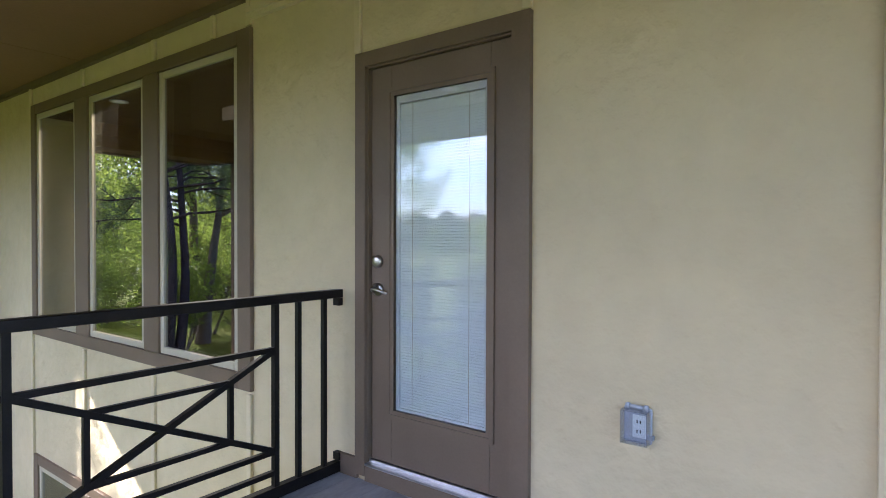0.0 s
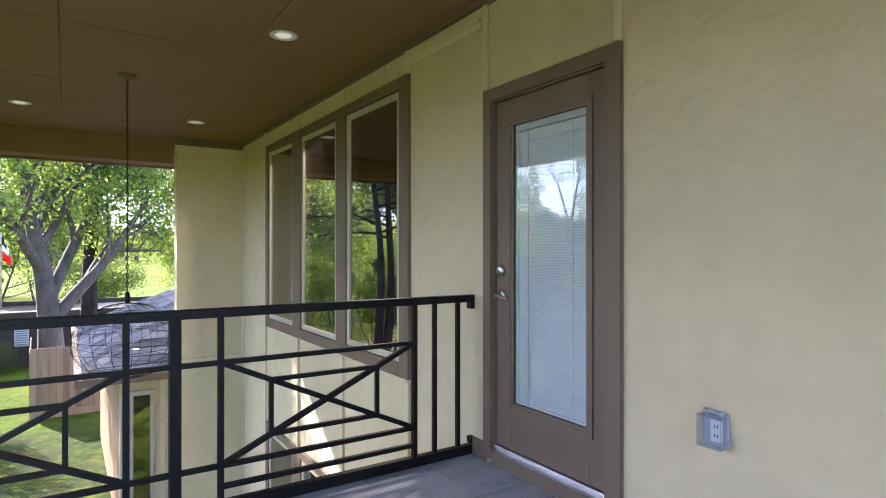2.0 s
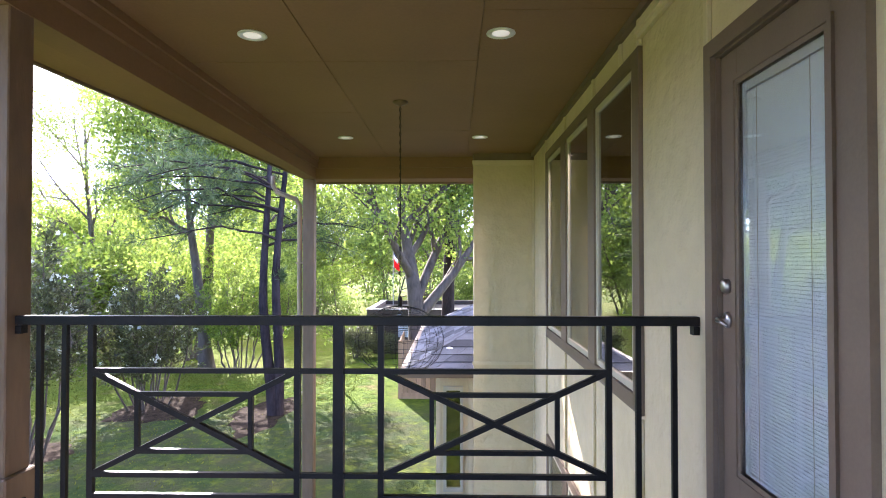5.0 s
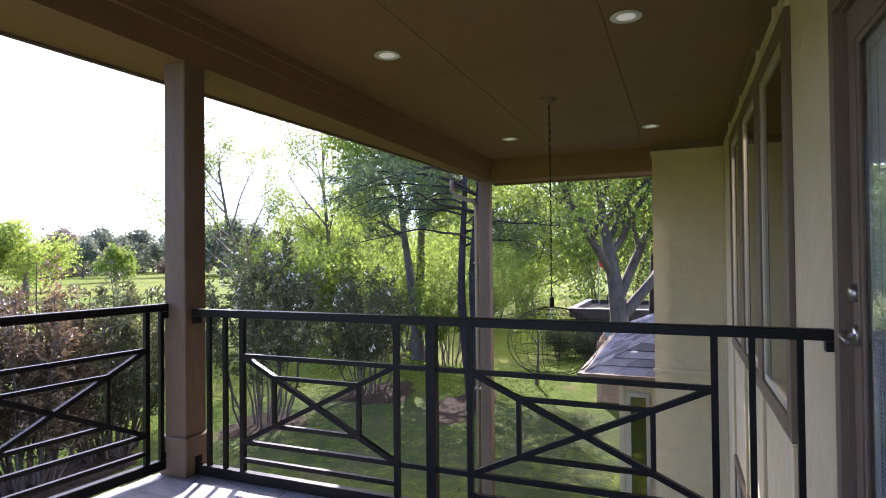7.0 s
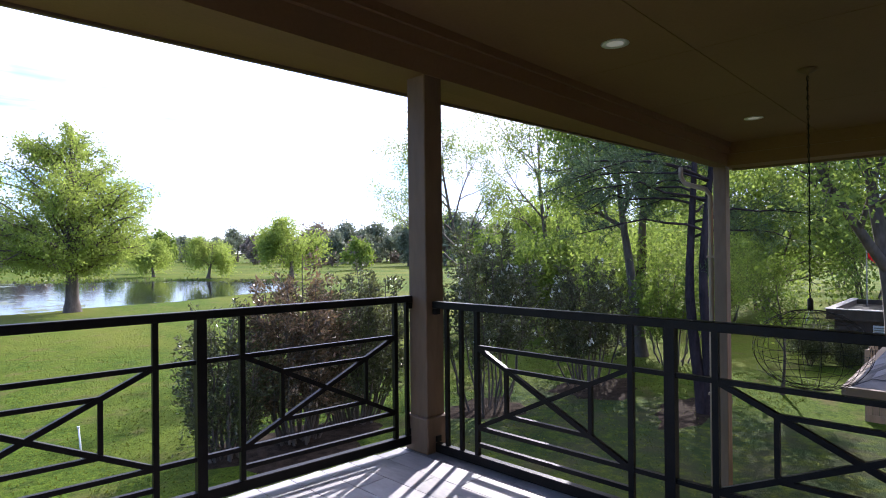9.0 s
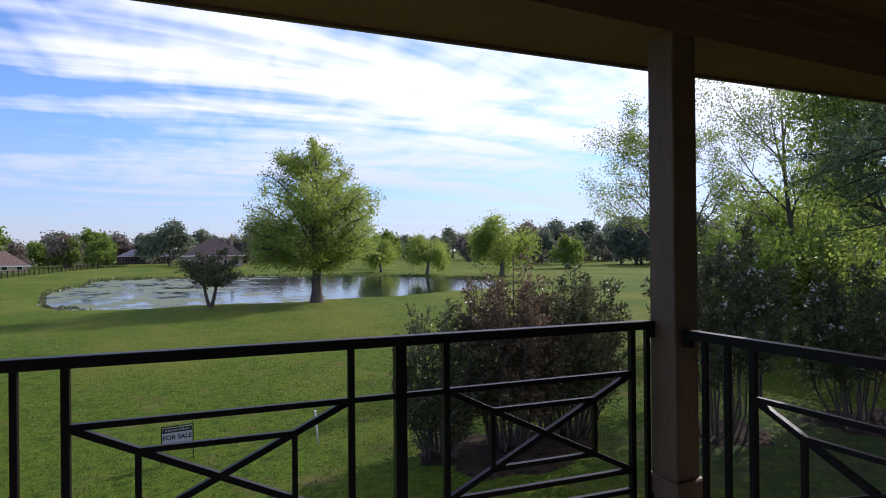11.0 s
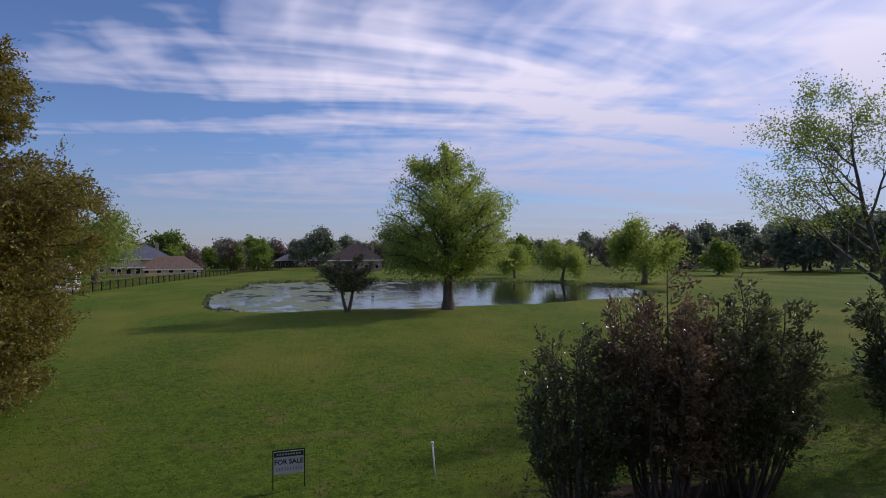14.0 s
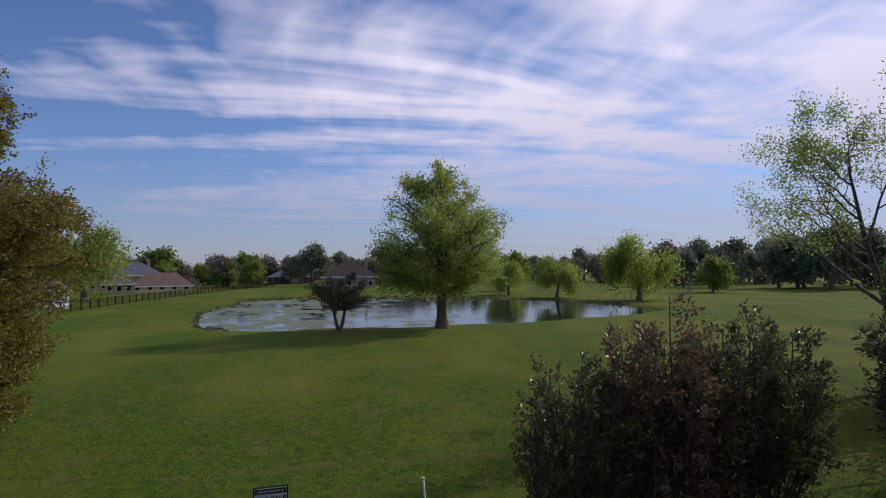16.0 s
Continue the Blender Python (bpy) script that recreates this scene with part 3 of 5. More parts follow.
first_can = can_light(3.395, 0.842, CEIL)
for x, y in ((3.395, 2.548), (6.74, 0.84), (6.74, 2.544)):
    copy_thing(first_can, pose(x, y, CEIL))
inner_can = can_light(5.0, -0.75, 2.775)
tagged(inner_can, "white recessed light in the interior ceiling, lit", group="room lights")
lamp = new("room_lamp", bpy.data.lights.new("room_lamp", "AREA"))
lamp.data.energy, lamp.data.size, lamp.data.color = 14, 0.15, (1, 0.9, 0.75)
lamp.matrix_world = look((5.0, -0.75, 2.75), (5.0, -0.75, 0))

# wire globe pendant
pend = thing("pendant_light", "rusty wire globe pendant with a bare bulb on a long chain", "pendant light", (5.09, 1.69, CEIL))
part("canopy", lathe(bmesh.new(), [(0.075, 0.0), (0.075, -0.012), (0.05, -0.03), (0.012, -0.04), (0.008, -0.055)], (0, 0, 0), 20), POSTPAINT, pend)
chain = bmesh.new()
for k in range(46):
    z = -0.06 - k * 0.04
    pts = [(0.009 * math.cos(a) * (k % 2), 0.009 * math.cos(a) * (1 - k % 2), z - 0.02 + 0.024 * math.sin(a)) for a in (i * math.tau / 8 for i in range(8))]
    tube(chain, pts, 0.0028, 4, closed=True)
tube(chain, [(0.004, 0.004, -0.05), (0.006, -0.004, -0.9), (0.0, 0.004, -1.92)], 0.0035, 6)
part("chain", chain, IRON, pend, "thin dark chain with a cord")
WR, WH, WC = 0.43, 0.33, -2.33
for k in range(9):
    a = k * math.pi / 9
    pts = [(WR * math.cos(b) * math.cos(a), WR * math.cos(b) * math.sin(a), WC + WH * math.sin(b)) for b in (i * math.tau / 36 for i in range(36))]
    part("meridian_wire", tube(bmesh.new(), pts, 0.0022, 4, closed=True), IRON, pend)
rngp = random.Random(4)
for k in range(13):
    b = -1.2 + k * 0.2
    tilt = rngp.uniform(-0.16, 0.16)
    pts = [(WR * math.cos(b) * math.cos(a), WR * math.cos(b) * math.sin(a), WC + WH * math.sin(b) + tilt * WR * math.cos(b) * math.cos(a + k)) for a in (i * math.tau / 36 for i in range(36))]
    part("hoop_wire", tube(bmesh.new(), pts, 0.0019, 4, closed=True), IRON, pend)
part("socket", lathe(bmesh.new(), [(0.01, -1.9), (0.022, -1.92), (0.022, -2.0), (0.018, -2.01)], (0, 0, 0), 14), IRON, pend)
part("bulb", lathe(bmesh.new(), [(0.014, -2.01), (0.018, -2.04), (0.034, -2.09), (0.036, -2.12), (0.026, -2.15), (0.006, -2.165)], (0, 0, 0), 16), CLEAR, pend, "clear glass bulb, unlit")

# weatherproof outlet
GREYPLASTIC = material("grey_box_plastic", (0.36, 0.37, 0.41), 0.45, vary=0.04, scale=10, fine=100, bump=0.02)
outl = thing("outdoor_outlet", "grey weatherproof socket with a clear plastic cover on stucco", "power outlet", (0.64, 0.0, 0.485))
part("back_plate", boxes((-0.052, 0.052, 0.0, 0.02, -0.068, 0.068), bevel=0.006), GREYPLASTIC, outl)
part("socket_face", boxes((-0.034, 0.016, 0.02, 0.026, -0.045, 0.04), bevel=0.002), WHITE, outl, "white double socket")
for z in (-0.02, 0.016):
    part("slot", boxes((-0.016, -0.012, 0.026, 0.0275, z - 0.006, z + 0.006), (-0.004, 0.0, 0.026, 0.0275, z - 0.006, z + 0.006)), IRON, outl)
cov = part("cover", boxes((-0.05, 0.05, 0.062, 0.066, -0.062, 0.062), (-0.05, -0.046, 0.02, 0.062, -0.062, 0.062), (0.046, 0.05, 0.02, 0.062, -0.062, 0.062), (-0.046, 0.046, 0.02, 0.062, 0.058, 0.062), (-0.046, 0.046, 0.02, 0.062, -0.062, -0.058)), CLEAR, outl, "clear bubble cover")
part("cover_hinge", tube(bmesh.new(), [(-0.03, 0.024, 0.07), (0.03, 0.024, 0.07)], 0.008, 8), GREYPLASTIC, outl)
for x in (-0.034, 0.034):
    part("hinge_knuckle", tube(bmesh.new(), [(x - 0.007, 0.024, 0.07), (x + 0.007, 0.024, 0.07)], 0.012, 10), GREYPLASTIC, outl)
part("latch", boxes((-0.062, -0.052, 0.01, 0.03, -0.045, -0.03)), GREYPLASTIC, outl)


# ---- the grounds ----
def pond_field(x, y):
    """Below 1 inside the pond, above 1 on land: a flat near shore, a far shore that swings in to the east."""
    e = max(0.0, x - 8.0)
    near, far = 55.4 + 0.0085 * e * e + 0.5 * math.sin(x * 0.5), 121.0 - 0.0205 * e * e + 1.2 * math.sin(x * 0.21)
    mid, half = (near + far) / 2, max((far - near) / 2, 3.0)
    return abs((x - 17.0 + 0.8 * math.sin(y * 0.17)) / 29.0) ** 9 + abs((y - mid) / half) ** 5


def land(x, y):
    z = GROUND + 0.10 * math.sin(x * 0.06 + 1) * math.sin(y * 0.05) * min(1, max(0, (y - 18) / 20)) * max(0.0, 1 - y / 80)
    return z - 0.9 * max(0.0, min(1.0, (1.04 - pond_field(x, y)) / 0.24))


def spaced(spans):
    out = []
    for a, b, step in spans:
        out += list(np.arange(a, b, step))
    return out


gx = spaced([(-2400, -200, 400), (-200, -24, 16), (-24, 56, 1.25), (56, 200, 16), (200, 2401, 400)])
gy = spaced([(-2400, -40, 400), (-40, 44, 3), (44, 136, 1.25), (136, 300, 16), (300, 2401, 400)])
verts = [(x, y, land(x, y)) for y in gy for x in gx]
W = len(gx)
faces = [(j * W + i, j * W + i + 1, (j + 1) * W + i + 1, (j + 1) * W + i) for j in range(len(gy) - 1) for i in range(W - 1)]
me = bpy.data.meshes.new("ground")
me.from_pydata(verts, [], faces)
me.polygons.foreach_set("use_smooth", [True] * len(faces))

GRASS = bpy.data.materials.new("mown_lawn")
GRASS.use_nodes = True
gn, gl = GRASS.node_tree.nodes, GRASS.node_tree.links
gb = gn["Principled BSDF"]
gb.inputs["Roughness"].default_value = 0.9
gb.inputs["Specular IOR Level"].default_value = 0.04
ggeo = gn.new("ShaderNodeNewGeometry")


def g_noise(scale, detail=5, stretch=(1, 1, 1), rough=0.6):
    mp = gn.new("ShaderNodeMapping")
    mp.inputs["Scale"].default_value = stretch
    gl.new(ggeo.outputs["Position"], mp.inputs[0])
    n = gn.new("ShaderNodeTexNoise")
    n.inputs["Scale"].default_value, n.inputs["Detail"].default_value, n.inputs["Roughness"].default_value = scale, detail, rough
    gl.new(mp.outputs[0], n.inputs["Vector"])
    return n.outputs["Fac"]


def g_mix(fac, a, b):
    n = gn.new("ShaderNodeMixRGB")
    for i, v in enumerate((fac, a, b)):
        if isinstance(v, tuple):
            n.inputs[i].default_value = (*v, 1)
        else:
            gl.new(v, n.inputs[i])
    return n.outputs[0]


def g_ramp(v, lo, hi):
    n = gn.new("ShaderNodeMapRange")
    n.inputs["From Min"].default_value, n.inputs["From Max"].default_value = lo, hi
    gl.new(v, n.inputs["Value"])
    return n.outputs[0]


g_tuft, g_patch, g_wide = g_noise(14, 8, rough=0.75), g_noise(0.9, 5), g_noise(0.12, 4, (1, 0.5, 1))
g_mid = g_noise(3.2, 6, rough=0.7)
gcol = g_mix(g_ramp(g_tuft, 0.36, 0.64), (0.036, 0.070, 0.008), (0.118, 0.168, 0.017))
gcol = g_mix(g_ramp(g_mid, 0.47, 0.66), gcol, (0.033, 0.066, 0.008))
gcol = g_mix(g_ramp(g_wide, 0.42, 0.66), gcol, (0.128, 0.142, 0.022))
gcol = g_mix(g_ramp(g_patch, 0.55, 0.74), gcol, (0.125, 0.106, 0.040))
gsep = gn.new("ShaderNodeSeparateXYZ")
gl.new(ggeo.outputs["Position"], gsep.inputs[0])


def g_mul(a, b):
    n = gn.new("ShaderNodeMath")
    n.operation = "MULTIPLY"
    gl.new(a, n.inputs[0])
    gl.new(b, n.inputs[1])
    return n.outputs[0]


# thin turf with leaf litter under the trees, between the porch and the fence;
# its dull dark colour also paints the tree shade on this lawn
thin = g_mul(g_mul(g_ramp(gsep.outputs[0], 7.0, 10.5), g_ramp(gsep.outputs[0], 17.5, 15.5)), g_mul(g_ramp(gsep.outputs[1], 13.5, 10.5), g_ramp(g_mid, 0.30, 0.52)))
litter = g_mix(g_ramp(g_patch, 0.40, 0.62), (0.034, 0.058, 0.019), (0.058, 0.062, 0.030))
gcol = g_mix(thin, gcol, litter)
gl.new(gcol, gb.inputs["Base Color"])
gbp = gn.new("ShaderNodeBump")
gbp.inputs["Strength"].default_value, gbp.inputs["Distance"].default_value = 0.9, 0.06
gl.new(g_tuft, gbp.inputs["Height"])
gl.new(gbp.outputs[0], gb.inputs["Normal"])
me.materials.append(GRASS)
tagged(new("ground", me), "mown green lawn with dry patches, running to the horizon", "ground", kind="structure")

# bare soil edge below the balcony and mulch under the shrubs
def flat_patch(name, label, cat, cx, cy, rx, ry, mat, seed, lift=0.03):
    rng = random.Random(seed)
    ph = [rng.uniform(0, 6) for _ in range(4)]
    bm = bmesh.new()
    rings = []
    for s in (0.0, 0.55, 0.85, 1.0):
        ring = []
        for k in range(40):
            a = k * math.tau / 40
            r = s * (1 + 0.14 * math.sin(3 * a + ph[0]) + 0.08 * math.sin(7 * a + ph[1]) + 0.05 * math.sin(13 * a + ph[2]))
            x, y = cx + rx * r * math.cos(a), cy + ry * r * math.sin(a)
            ring.append(bm.verts.new((x, y, land(x, y) + lift * (1 - s) - 0.012 * (s == 1) + 0.008)))
        rings.append(ring)
    for a, b in zip(rings[1:], rings[2:]):
        for k in range(40):
            bm.faces.new((a[k], a[(k + 1) % 40], b[(k + 1) % 40], b[k]))
    bm.faces.new(rings[1])
    bmesh.ops.delete(bm, geom=rings[0], context="VERTS")
    ob = structure(name, bm, mat, label, cat)
    return ob


flat_patch("ground_mulch_bed", "dark mulch bed under the shrubs", "mulch", 7.0, 12.4, 2.3, 1.4, MULCH, 1, 0.06)
flat_patch("ground_mulch_bed_small", "dark mulch under a shrub", "mulch", 12.2, 11.0, 1.3, 1.0, MULCH, 2, 0.05)
flat_patch("ground_mulch_bed_far", "dark mulch under a round shrub", "mulch", 16.4, 9.8, 1.7, 1.2, MULCH, 3, 0.05)
flat_patch("ground_bare_soil_tree", "dry needle litter under the trees", "soil", 15.8, 6.6, 2.0, 0.8, MULCH, 5, 0.02)

# water with pads of weed
WATER = bpy.data.materials.new("pond_water")
WATER.use_nodes = True
pn, pl = WATER.node_tree.nodes, WATER.node_tree.links
pb = pn["Principled BSDF"]
pgeo = pn.new("ShaderNodeNewGeometry")
pmap = pn.new("ShaderNodeMapping")
pmap.inputs["Scale"].default_value = (0.36, 0.2, 1)
pl.new(pgeo.outputs["Position"], pmap.inputs[0])
pno = pn.new("ShaderNodeTexNoise")
pno.inputs["Scale"].default_value, pno.inputs["Detail"].default_value, pno.inputs["Roughness"].default_value = 1.0, 9, 0.72
pl.new(pmap.outputs[0], pno.inputs["Vector"])
psep = pn.new("ShaderNodeSeparateXYZ")
pl.new(pgeo.outputs["Position"], psep.inputs[0])
pgrad = pn.new("ShaderNodeMapRange")
pgrad.inputs["From Min"].default_value, pgrad.inputs["From Max"].default_value = 2.0, 26.0
pgrad.inputs["To Min"].default_value, pgrad.inputs["To Max"].default_value = 0.045, -0.12
pl.new(psep.outputs[0], pgrad.inputs["Value"])
padd = pn.new("ShaderNodeMath")
pl.new(pno.outputs["Fac"], padd.inputs[0])
pl.new(pgrad.outputs[0], padd.inputs[1])
pweed = pn.new("ShaderNodeMapRange")
pweed.inputs["From Min"].default_value, pweed.inputs["From Max"].default_value = 0.50, 0.57
pl.new(padd.outputs[0], pweed.inputs["Value"])
pmix = pn.new("ShaderNodeMixRGB")
pl.new(pweed.outputs[0], pmix.inputs[0])
pmix.inputs[1].default_value, pmix.inputs[2].default_value = (0.018, 0.022, 0.018, 1), (0.14, 0.17, 0.085, 1)
pl.new(pmix.outputs[0], pb.inputs["Base Color"])
prg = pn.new("ShaderNodeMapRange")
prg.inputs["To Min"].default_value, prg.inputs["To Max"].default_value = 0.06, 0.8
pl.new(pweed.outputs[0], prg.inputs["Value"])
pl.new(prg.outputs[0], pb.inputs["Roughness"])
pb.inputs["Specular IOR Level"].default_value = 0.3
prip = pn.new("ShaderNodeTexNoise")
prip.inputs["Scale"].default_value, prip.inputs["Detail"].default_value = 1.6, 3
pl.new(pgeo.outputs["Position"], prip.inputs["Vector"])
pbp = pn.new("ShaderNodeBump")
pbp.inputs["Strength"].default_value, pbp.inputs["Distance"].default_value = 0.06, 0.1
pl.new(prip.outputs["Fac"], pbp.inputs["Height"])
pl.new(pbp.outputs[0], pb.inputs["Normal"])
structure("water_pond", boxes((-20, 50, 46, 140, GROUND - 0.34, GROUND - 0.20)), WATER, "still pond with green weed pads and sky reflections", "pond")


# ---- plants ----
def raw_mesh(name, co, quads, mat, smooth=False):
    me = bpy.data.meshes.new(name)
    me.from_pydata(np.asarray(co, dtype=float).tolist(), [], quads)
    if smooth:
        me.polygons.foreach_set("use_smooth", [True] * len(me.polygons))
    me.materials.append(mat)
    return me


def leaf_cloud(name, centres, size, rng, mat, aspect=0.5, flat=0.0, jitter=0.35):
    """Many small leaves, each a folded diamond, at the given places."""
    c = np.asarray(centres, dtype=float)
    n = len(c)
    u = rng.normal(size=(n, 3))
    u[:, 2] *= 1 - flat
    u /= np.linalg.norm(u, axis=1)[:, None] + 1e-9
    v = np.cross(u, rng.normal(size=(n, 3)))
    v /= np.linalg.norm(v, axis=1)[:, None] + 1e-9
    s = size * (1 + jitter * rng.uniform(-1, 1, n))[:, None]
    w = np.cross(u, v) * s * 0.12
    co = np.stack([c - u * s * 0.5, c + v * s * aspect * 0.5 + w, c + u * s * 0.5, c - v * s * aspect * 0.5 + w], axis=1).reshape(-1, 3)
    idx = np.arange(n * 4).reshape(n, 4)
    return raw_mesh(name, co, idx.tolist(), mat)


def tubes(name, limbs, mat):
    co, quads = [], []
    for pts, rad, sides in limbs:
        base = len(co)
        for i, p in enumerate(pts):
            d = (pts[min(i + 1, len(pts) - 1)] - pts[max(i - 1, 0)])
            d = d / (np.linalg.norm(d) + 1e-9)
            u = np.cross(d, (0.3, 0.9, 0.2))
            u /= np.linalg.norm(u) + 1e-9
            v = np.cross(d, u)
            for k in range(sides):
                a = k * math.tau / sides
                co.append(p + (u * math.cos(a) + v * math.sin(a)) * rad[i])
        for i in range(len(pts) - 1):
            for k in range(sides):
                quads.append((base + i * sides + k, base + i * sides + (k + 1) % sides, base + (i + 1) * sides + (k + 1) % sides, base + (i + 1) * sides + k))
    return raw_mesh(name, co, quads, mat, True)


def grow(rng, height, radius, kids=(7, 5, 4), ratio=(0.55, 0.55, 0.5), angle=(50, 45, 40), first=0.3, rise=0.25, wobble=0.12, lean=(0, 0), droop=0.0, stems=1, trunk=0.75, splay=1.4):
    """A branching skeleton. Returns limbs and the points of the last twigs."""
    limbs, twigs = [], []

    def limb(p, d, length, r, level):
        n = 7 if level == 0 else 5
        pts, d = [p], d.copy()
        for i in range(n):
            d = d + rng.normal(size=3) * wobble * (0.45 if level == 0 else 1) + np.array((0, 0, (rise if level else 0.05) - droop * level * 0.5)) * 0.25
            d /= np.linalg.norm(d)
            pts.append(pts[-1] + d * length / n)
        rad = [max(r * (1 - 0.78 * i / n) * (1.35 if level == 0 and i == 0 else 1), 0.004) for i in range(n + 1)]
        limbs.append((pts, rad, (9, 6, 4, 3)[min(level, 3)]))
        if level >= len(kids):
            twigs.extend(pts[2:])
            return
        if level == len(kids) - 1:
            twigs.extend(pts[3:])
        for k in range(kids[level]):
            f = (first if level == 0 else 0.25) + (1 - (first if level == 0 else 0.25)) * (k + rng.uniform(0.2, 0.9)) / kids[level]
            i = min(int(f * n), n - 1)
            q = pts[i] + (pts[i + 1] - pts[i]) * (f * n - i)
            axis = pts[i + 1] - pts[i]
            axis = axis / np.linalg.norm(axis)
            side = np.cross(axis, rng.normal(size=3))
            side /= np.linalg.norm(side) + 1e-9
            a = radians(angle[level] * rng.uniform(0.75, 1.25))
            limb(q, axis * math.cos(a) + side * math.sin(a), length * ratio[level] * rng.uniform(0.75, 1.2) * (1.15 - 0.45 * f), rad[i] * 0.62, level + 1)

    for s in range(stems):
        a = s * math.tau / max(stems, 1) + rng.uniform(0, 1)
        off = np.array((math.cos(a), math.sin(a), 0)) * (0.0 if stems == 1 else 0.16 + radius)
        d = np.array((lean[0], lean[1], 1.0)) + (off * splay if stems > 1 else 0)
        limb(off, d / np.linalg.norm(d), height * trunk, radius, 0)
    return limbs, np.array(twigs)


def plant(name, label, cat, at, seed, size, leaf, leaves, mats, spread=0.25, aspect=0.5, blossoms=0, turn=0.0, group="", flat=0.0, hang=0.0, squash=1.0, **kw):
    rng = np.random.default_rng(seed)
    limbs, tw = grow(rng, size, **kw)
    root = thing(name, label, cat, at, group=group)
    root.rotation_euler = (0, 0, radians(turn))
    ob = new("trunk", tubes("trunk", limbs, mats[0]))
    ob.parent = root
    pick = tw[rng.integers(0, len(tw), leaves)] + rng.normal(size=(leaves, 3)) * spread * np.array((1, 1, squash))
    if hang:
        pick[:, 2] -= np.abs(rng.normal(size=leaves)) * hang
    ob = new("crown", leaf_cloud("crown", pick, leaf, rng, mats[1], aspect, flat))
    ob.parent = root
    if blossoms:
        pick = tw[rng.integers(0, len(tw), blossoms)] + rng.normal(size=(blossoms, 3)) * spread
        ob = new("blossoms", leaf_cloud("blossoms", pick, leaf * 0.9, rng, PETAL, 0.9))
        ob.parent = root
    return root


def sprigs(root, nm, starts, ends, per, size, rng, mat, aspect=0.45, scatter=0.05, droop=0.0):
    """Leaves set along many short shoots, each leaf leaning off its shoot."""
    n = len(starts)
    f = rng.uniform(0.0, 1.0, (n, per)) ** 0.8
    d = ends - starts
    c = starts[:, None, :] + d[:, None, :] * f[:, :, None] + rng.normal(size=(n, per, 3)) * scatter
    c[:, :, 2] -= droop * f ** 2 * rng.uniform(0.4, 1.2, (n, 1))
    u = d / (np.linalg.norm(d, axis=1)[:, None] + 1e-9)
    u = (u[:, None, :] * 0.8 + rng.normal(size=(n, per, 3)) * 0.65).reshape(-1, 3)
    u[:, 2] -= droop * 0.8
    u /= np.linalg.norm(u, axis=1)[:, None] + 1e-9
    c = c.reshape(-1, 3)
    v = np.cross(u, rng.normal(size=u.shape))
    v /= np.linalg.norm(v, axis=1)[:, None] + 1e-9
    s = size * rng.uniform(0.65, 1.3, len(c))[:, None]
    w = np.cross(u, v) * s * 0.12
    co = np.stack([c, c + u * s * 0.5 + v * s * aspect * 0.5 + w, c + u * s, c + u * s * 0.5 - v * s * aspect * 0.5 + w], axis=1).reshape(-1, 3)
    ob = new(nm, raw_mesh(nm, co, np.arange(len(co)).reshape(-1, 4).tolist(), mat))
    ob.parent = root
    return ob


def shoot_shrub(name, label, at, seed, rx, ry, height, stems, shoots, per, leaf, mats, skirt=0.12, blossoms=0):
    """A shrub of many upright stems that fan out from the ground, clad in leafy shoots, with a ragged domed top."""
    rng = np.random.default_rng(seed)
    root = thing(name, label, "shrub", at)
    st, en = [], []
    for k in range(stems):
        limbs = []
        a, r = k * 2.399 + rng.uniform(-0.3, 0.3), math.sqrt((k + 0.5) / stems)
        foot = np.array((rx * 0.42 * r * math.cos(a), ry * 0.42 * r * math.sin(a), 0.0))
        h = height * (1 - 0.34 * r ** 2.2) * rng.uniform(0.82, 1.07)
        top = np.array((rx * r * math.cos(a), ry * r * math.sin(a), h)) * np.array((rng.uniform(0.82, 1.12), rng.uniform(0.82, 1.12), 1))
        bow = np.array((math.cos(a), math.sin(a), 0)) * rng.uniform(-0.1, 0.18)
        pts = [foot + (top - foot) * np.array((t ** 0.8, t ** 0.8, t)) + bow * math.sin(t * math.pi) + rng.normal(size=3) * 0.035 * (t > 0) for t in np.linspace(0, 1, 8)]
        limbs.append((pts, [0.03 * (1 - 0.8 * t) + 0.003 for t in np.linspace(0, 1, 8)], 5))
        for j in range(shoots):
            f = skirt + (1 - skirt) * (j + rng.random()) / shoots
            i = min(int(f * 7), 6)
            q = pts[i] + (pts[i + 1] - pts[i]) * (f * 7 - i)
            b = a + rng.normal() * 1.3
            d = np.array((math.cos(b) * rng.uniform(0.3, 1), math.sin(b) * rng.uniform(0.3, 1), rng.uniform(0.1, 0.9)))
            e = q + d / np.linalg.norm(d) * rng.uniform(0.3, 0.85) * (1.2 - 0.5 * f)
            st.append(q), en.append(e)
            limbs.append(([q, (q + e) / 2 + rng.normal(size=3) * 0.02, e], [0.009, 0.006, 0.003], 3))
        ob = new("stem", tubes("stem", limbs, mats[0]))
        ob.parent = root
    sprigs(root, "crown", np.array(st), np.array(en), per, leaf, rng, mats[1])
    if blossoms:
        pick = np.array(en)[rng.integers(0, len(en), blossoms)] + rng.normal(size=(blossoms, 3)) * 0.05
        ob = new("blossoms", leaf_cloud("blossoms", np.repeat(pick, 5, axis=0) + rng.normal(size=(blossoms * 5, 3)) * 0.04, leaf * 0.75, rng, PETAL, 0.9))
        ob.parent = root
    return root


